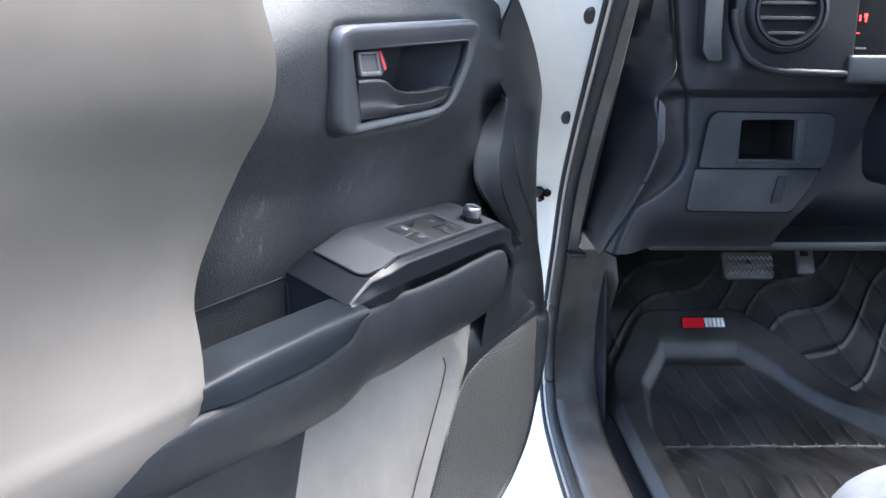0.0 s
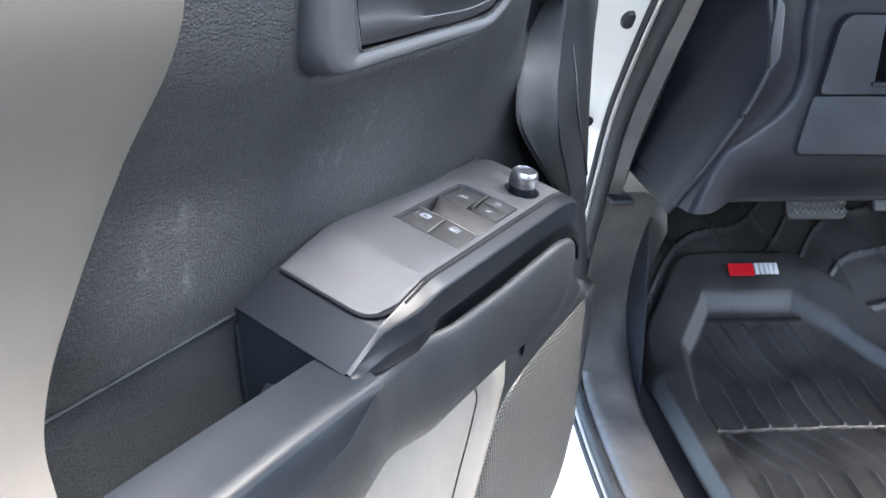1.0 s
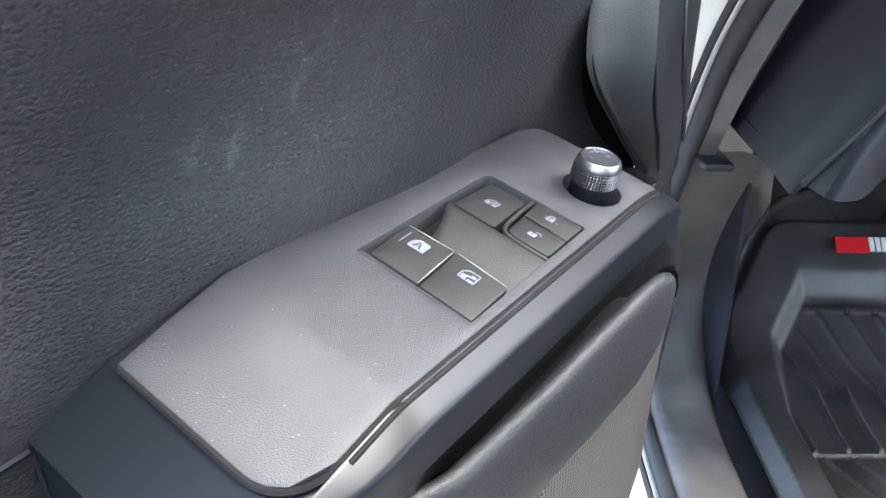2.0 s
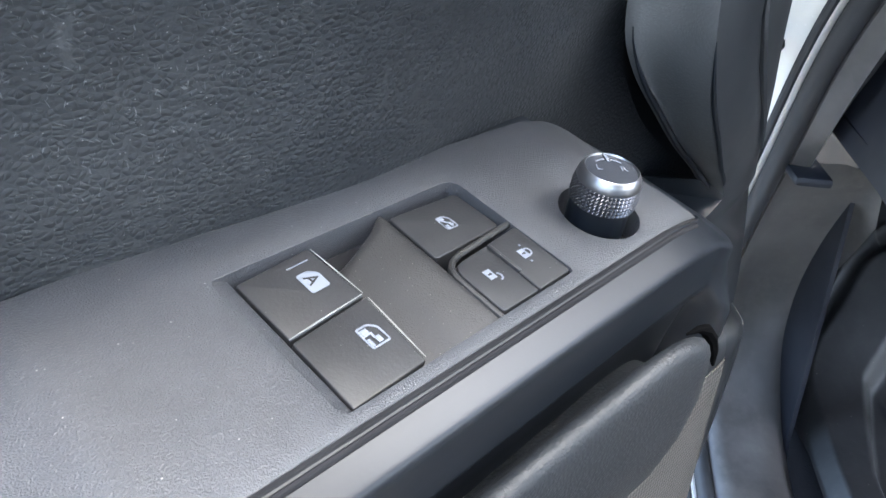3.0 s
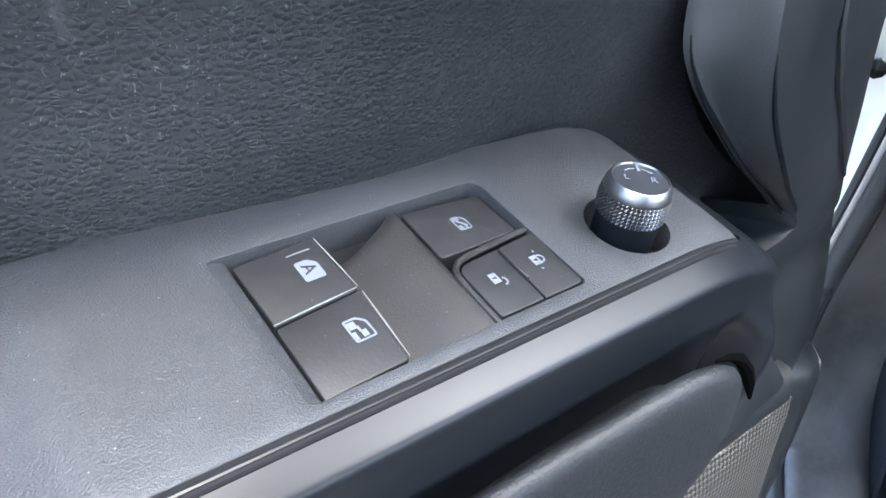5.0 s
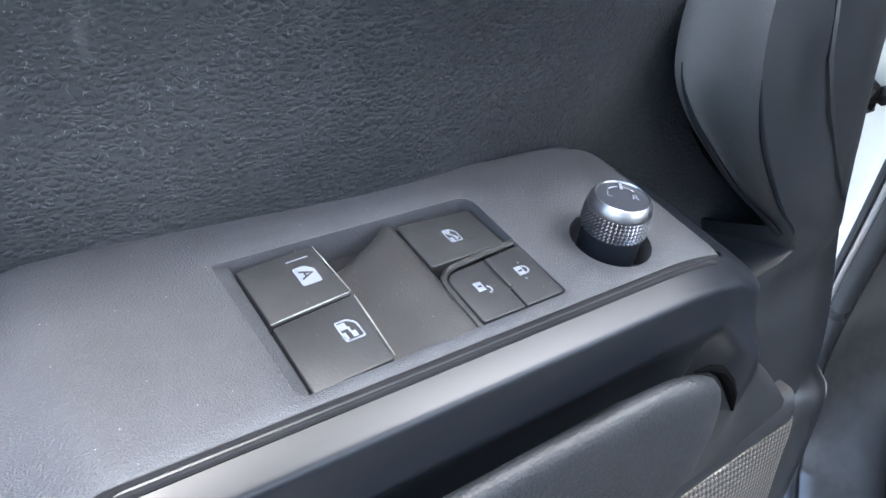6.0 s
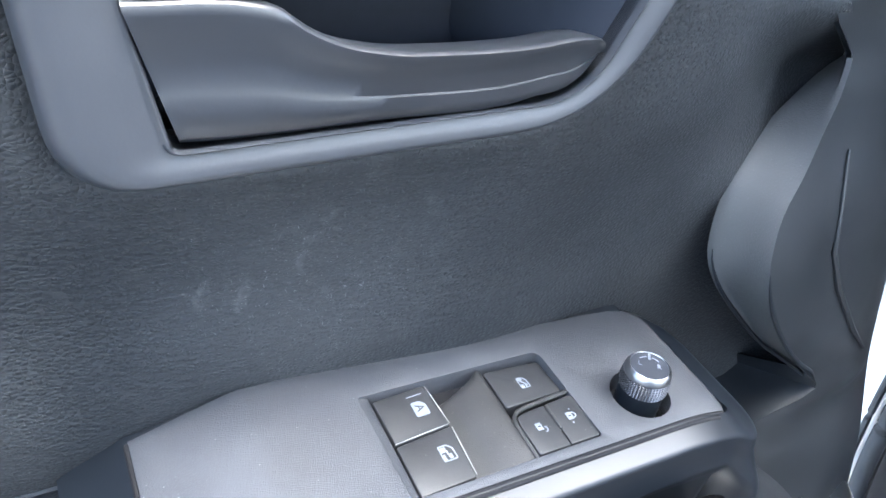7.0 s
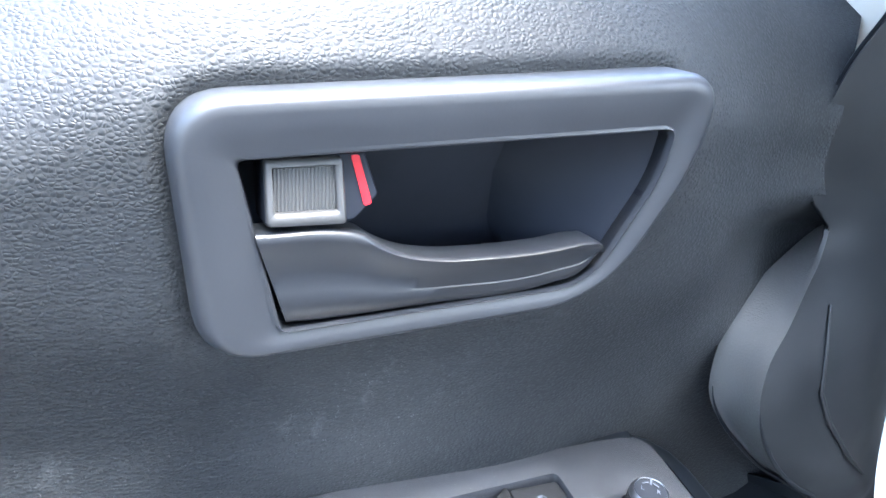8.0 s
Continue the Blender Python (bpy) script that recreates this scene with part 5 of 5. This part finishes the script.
# ---- pedals ----
def pedal(name, label, r0, r1, z0, z1, fwd, mat_pad):
    t = thing(name, label, "pedal", CAB)
    lean = pose(0, fwd, z0, -28, 0, 0)
    part("pad", slab(rounded([(r0, 0), (r1, 0), (r1, (z1 - z0) * 1.15), (r0, (z1 - z0) * 1.15)], 0.008, 3), -0.006, 0.006, lean @ Matrix(((1, 0, 0, 0), (0, 0, -1, 0), (0, 1, 0, 0), (0, 0, 0, 1))), 0.003, 2), mat_pad, t, "worn grey rubber pad")
    mid = (r0 + r1) / 2
    part("arm", tube([(mid, fwd + 0.012, (z0 + z1) / 2), (mid, fwd + 0.05, z1 + 0.03), (mid, fwd + 0.14, z1 + 0.20)], 0.008, 8), GAP, t)
    return t, lean


brake, lean = pedal("brake_pedal", "wide brake pedal with a chevron-tread rubber pad", 0.553, 0.645, 0.905, 0.950, 1.375, plastic("pedal_rubber", (0.05, 0.048, 0.046), 0.6, grain=0.002, relief=0.2))
bm = bmesh.new()
for row in range(3):
    for k in range(10):
        x = 0.560 + 0.0085 * k
        p = [(x, 0.008 + row * 0.014, 0.0), (x + 0.004, 0.014 + row * 0.014, 0.0), (x + 0.008, 0.008 + row * 0.014, 0.0)]
        tube([lean @ Vector((q[0], -0.0075, q[1])) for q in p], 0.0016, 5, bm)
part("tread", bm, plastic("tread_rubber", (0.17, 0.165, 0.16), 0.6, relief=0.1), brake, "light worn tread ridges")
pedal("accelerator_pedal", "narrow grey accelerator pedal in the footwell", 0.690, 0.726, 0.912, 0.975, 1.385, LOCK_GREY)

# ---- floor mat ----
floor_mat = thing("floor_mat", "black moulded rubber floor mat with raised ribs", "floor mat", CAB)
tray = [Vector(p) for p in ((0.385, 0.60), (0.385, 1.22), (0.405, 1.34), (0.455, 1.405), (0.600, 1.405), (0.66, 1.37), (0.86, 1.16), (0.86, 0.60))]


def tray_gap(p):
    """Metres from the tray's edge, positive outside."""
    best, inside = 9.0, False
    for a, b in zip(tray, tray[1:] + tray[:1]):
        d = b - a
        t = min(max((p - a).dot(d) / d.length_squared, 0), 1)
        best = min(best, (p - a - d * t).length)
        if (a.y > p.y) != (b.y > p.y) and p.x < (b.x - a.x) * (p.y - a.y) / (b.y - a.y) + a.x:
            inside = not inside
    return -best if inside else best


ground_z = hermite([(0.5, 0.652), (1.1, 0.658), (1.25, 0.672), (1.34, 0.705), (1.40, 0.752), (1.45, 0.80), (1.52, 0.85), (1.62, 0.92)])


def ridge(x, step, width):
    d = (x / step) % 1.0
    return math.exp(-((min(d, 1 - d) * step) / width) ** 2)


rows = []
for f in lin(0.62, 1.60, 300):
    row = []
    for r in lin(0.338, 0.985, 330):
        g = tray_gap(Vector((r, f)))
        z = ground_z(f) + (0.034 - 0.016 * ease(f, 1.20, 1.36)) * ease(g, -0.014, 0.004) - 0.016 * ease(g, 0.050, 0.064)
        skew = r + 0.25 * (f - 1.2)
        if g < -0.016:
            chevron = abs(((f - 0.62) / 0.19) % 1.0 - 0.5)
            z += 0.0050 * ridge(skew + 0.05 * chevron + 0.004 * math.sin(f * 21), 0.036, 0.0032) * ease(-g, 0.016, 0.03) * (1 if chevron < 0.47 else 0.0)
            z += 0.0030 * (1 if chevron > 0.485 else 0)
        elif g > 0.062:
            z += 0.005 * ridge(f * 0.9 - r * 0.6 + 0.02 * math.sin(r * 25), 0.062, 0.003) + 0.0045 * ridge(r + 0.4 * f, 0.085, 0.003)
        z += 0.002 * noise.noise((r * 14, f * 14, 0))
        if r < 0.352:
            z -= 0.02 * (0.352 - r) / 0.014
        row.append((r, f, z))
    rows.append(row)
part("tray", sheet(rows, 0.004, (0, 0, -1)), MAT_RUBBER, floor_mat, sharp=70)
BM = Matrix(((1, 0, 0, 0), (0, 0.72, -0.69, 1.4135), (0, 0.69, 0.72, 0.7985), (0, 0, 0, 1)))
part("badge", box(0.498, 0.5395, 0.0, 0.0215, 0, 0.0030, BM, 0.0005, 1), RED, floor_mat, "red badge block")
for k in range(5):
    part("badge", box(0.5410 + 0.0078 * k, 0.5475 + 0.0078 * k, 0.002, 0.0215, 0, 0.0030, BM, 0.0004, 1), PALE, floor_mat, "pale badge block")

# ---- seat ----
seat = thing("driver_seat", "grey cloth driver's seat cushion", "seat", CAB)
bm = bmesh.new()
n = 28
rows = []
for k in range(n + 1):
    a = -math.pi / 2 + math.pi * k / n
    rows.append([])
    for j in range(64):
        b = 2 * math.pi * j / 64
        sx, sy, sz = math.cos(a) * math.cos(b), math.cos(a) * math.sin(b), math.sin(a)
        q = lambda v, e: math.copysign(abs(v) ** e, v)
        rows[-1].append((0.700 + 0.325 * q(sx, 0.4), 0.400 + 0.365 * q(sy, 0.4), 0.760 + 0.152 * q(sz, 0.5)))
part("cushion", sheet(rows, closed=True, bm=bm), FABRIC, seat, "grey woven cloth cushion")
part("seat_base", box(0.46, 0.90, 0.12, 0.66, 0.60, 0.68, None, 0.01), GAP, seat)
part("backrest", box(0.42, 0.93, 0.00, 0.16, 0.80, 1.42, pose(0, 0.02, 0, 8, 0, 0), 0.06, 4), FABRIC, seat)

# ---- ground ----
bm = bmesh.new()
S = 400.0
bm.faces.new([bm.verts.new(p) for p in ((-S, -S, 0), (S, -S, 0), (S, S, 0), (-S, S, 0))])
ground = part("ground", bm, ASPHALT, None, "")
tagged(ground, "grey asphalt ground beside the truck", "ground", kind="structure")
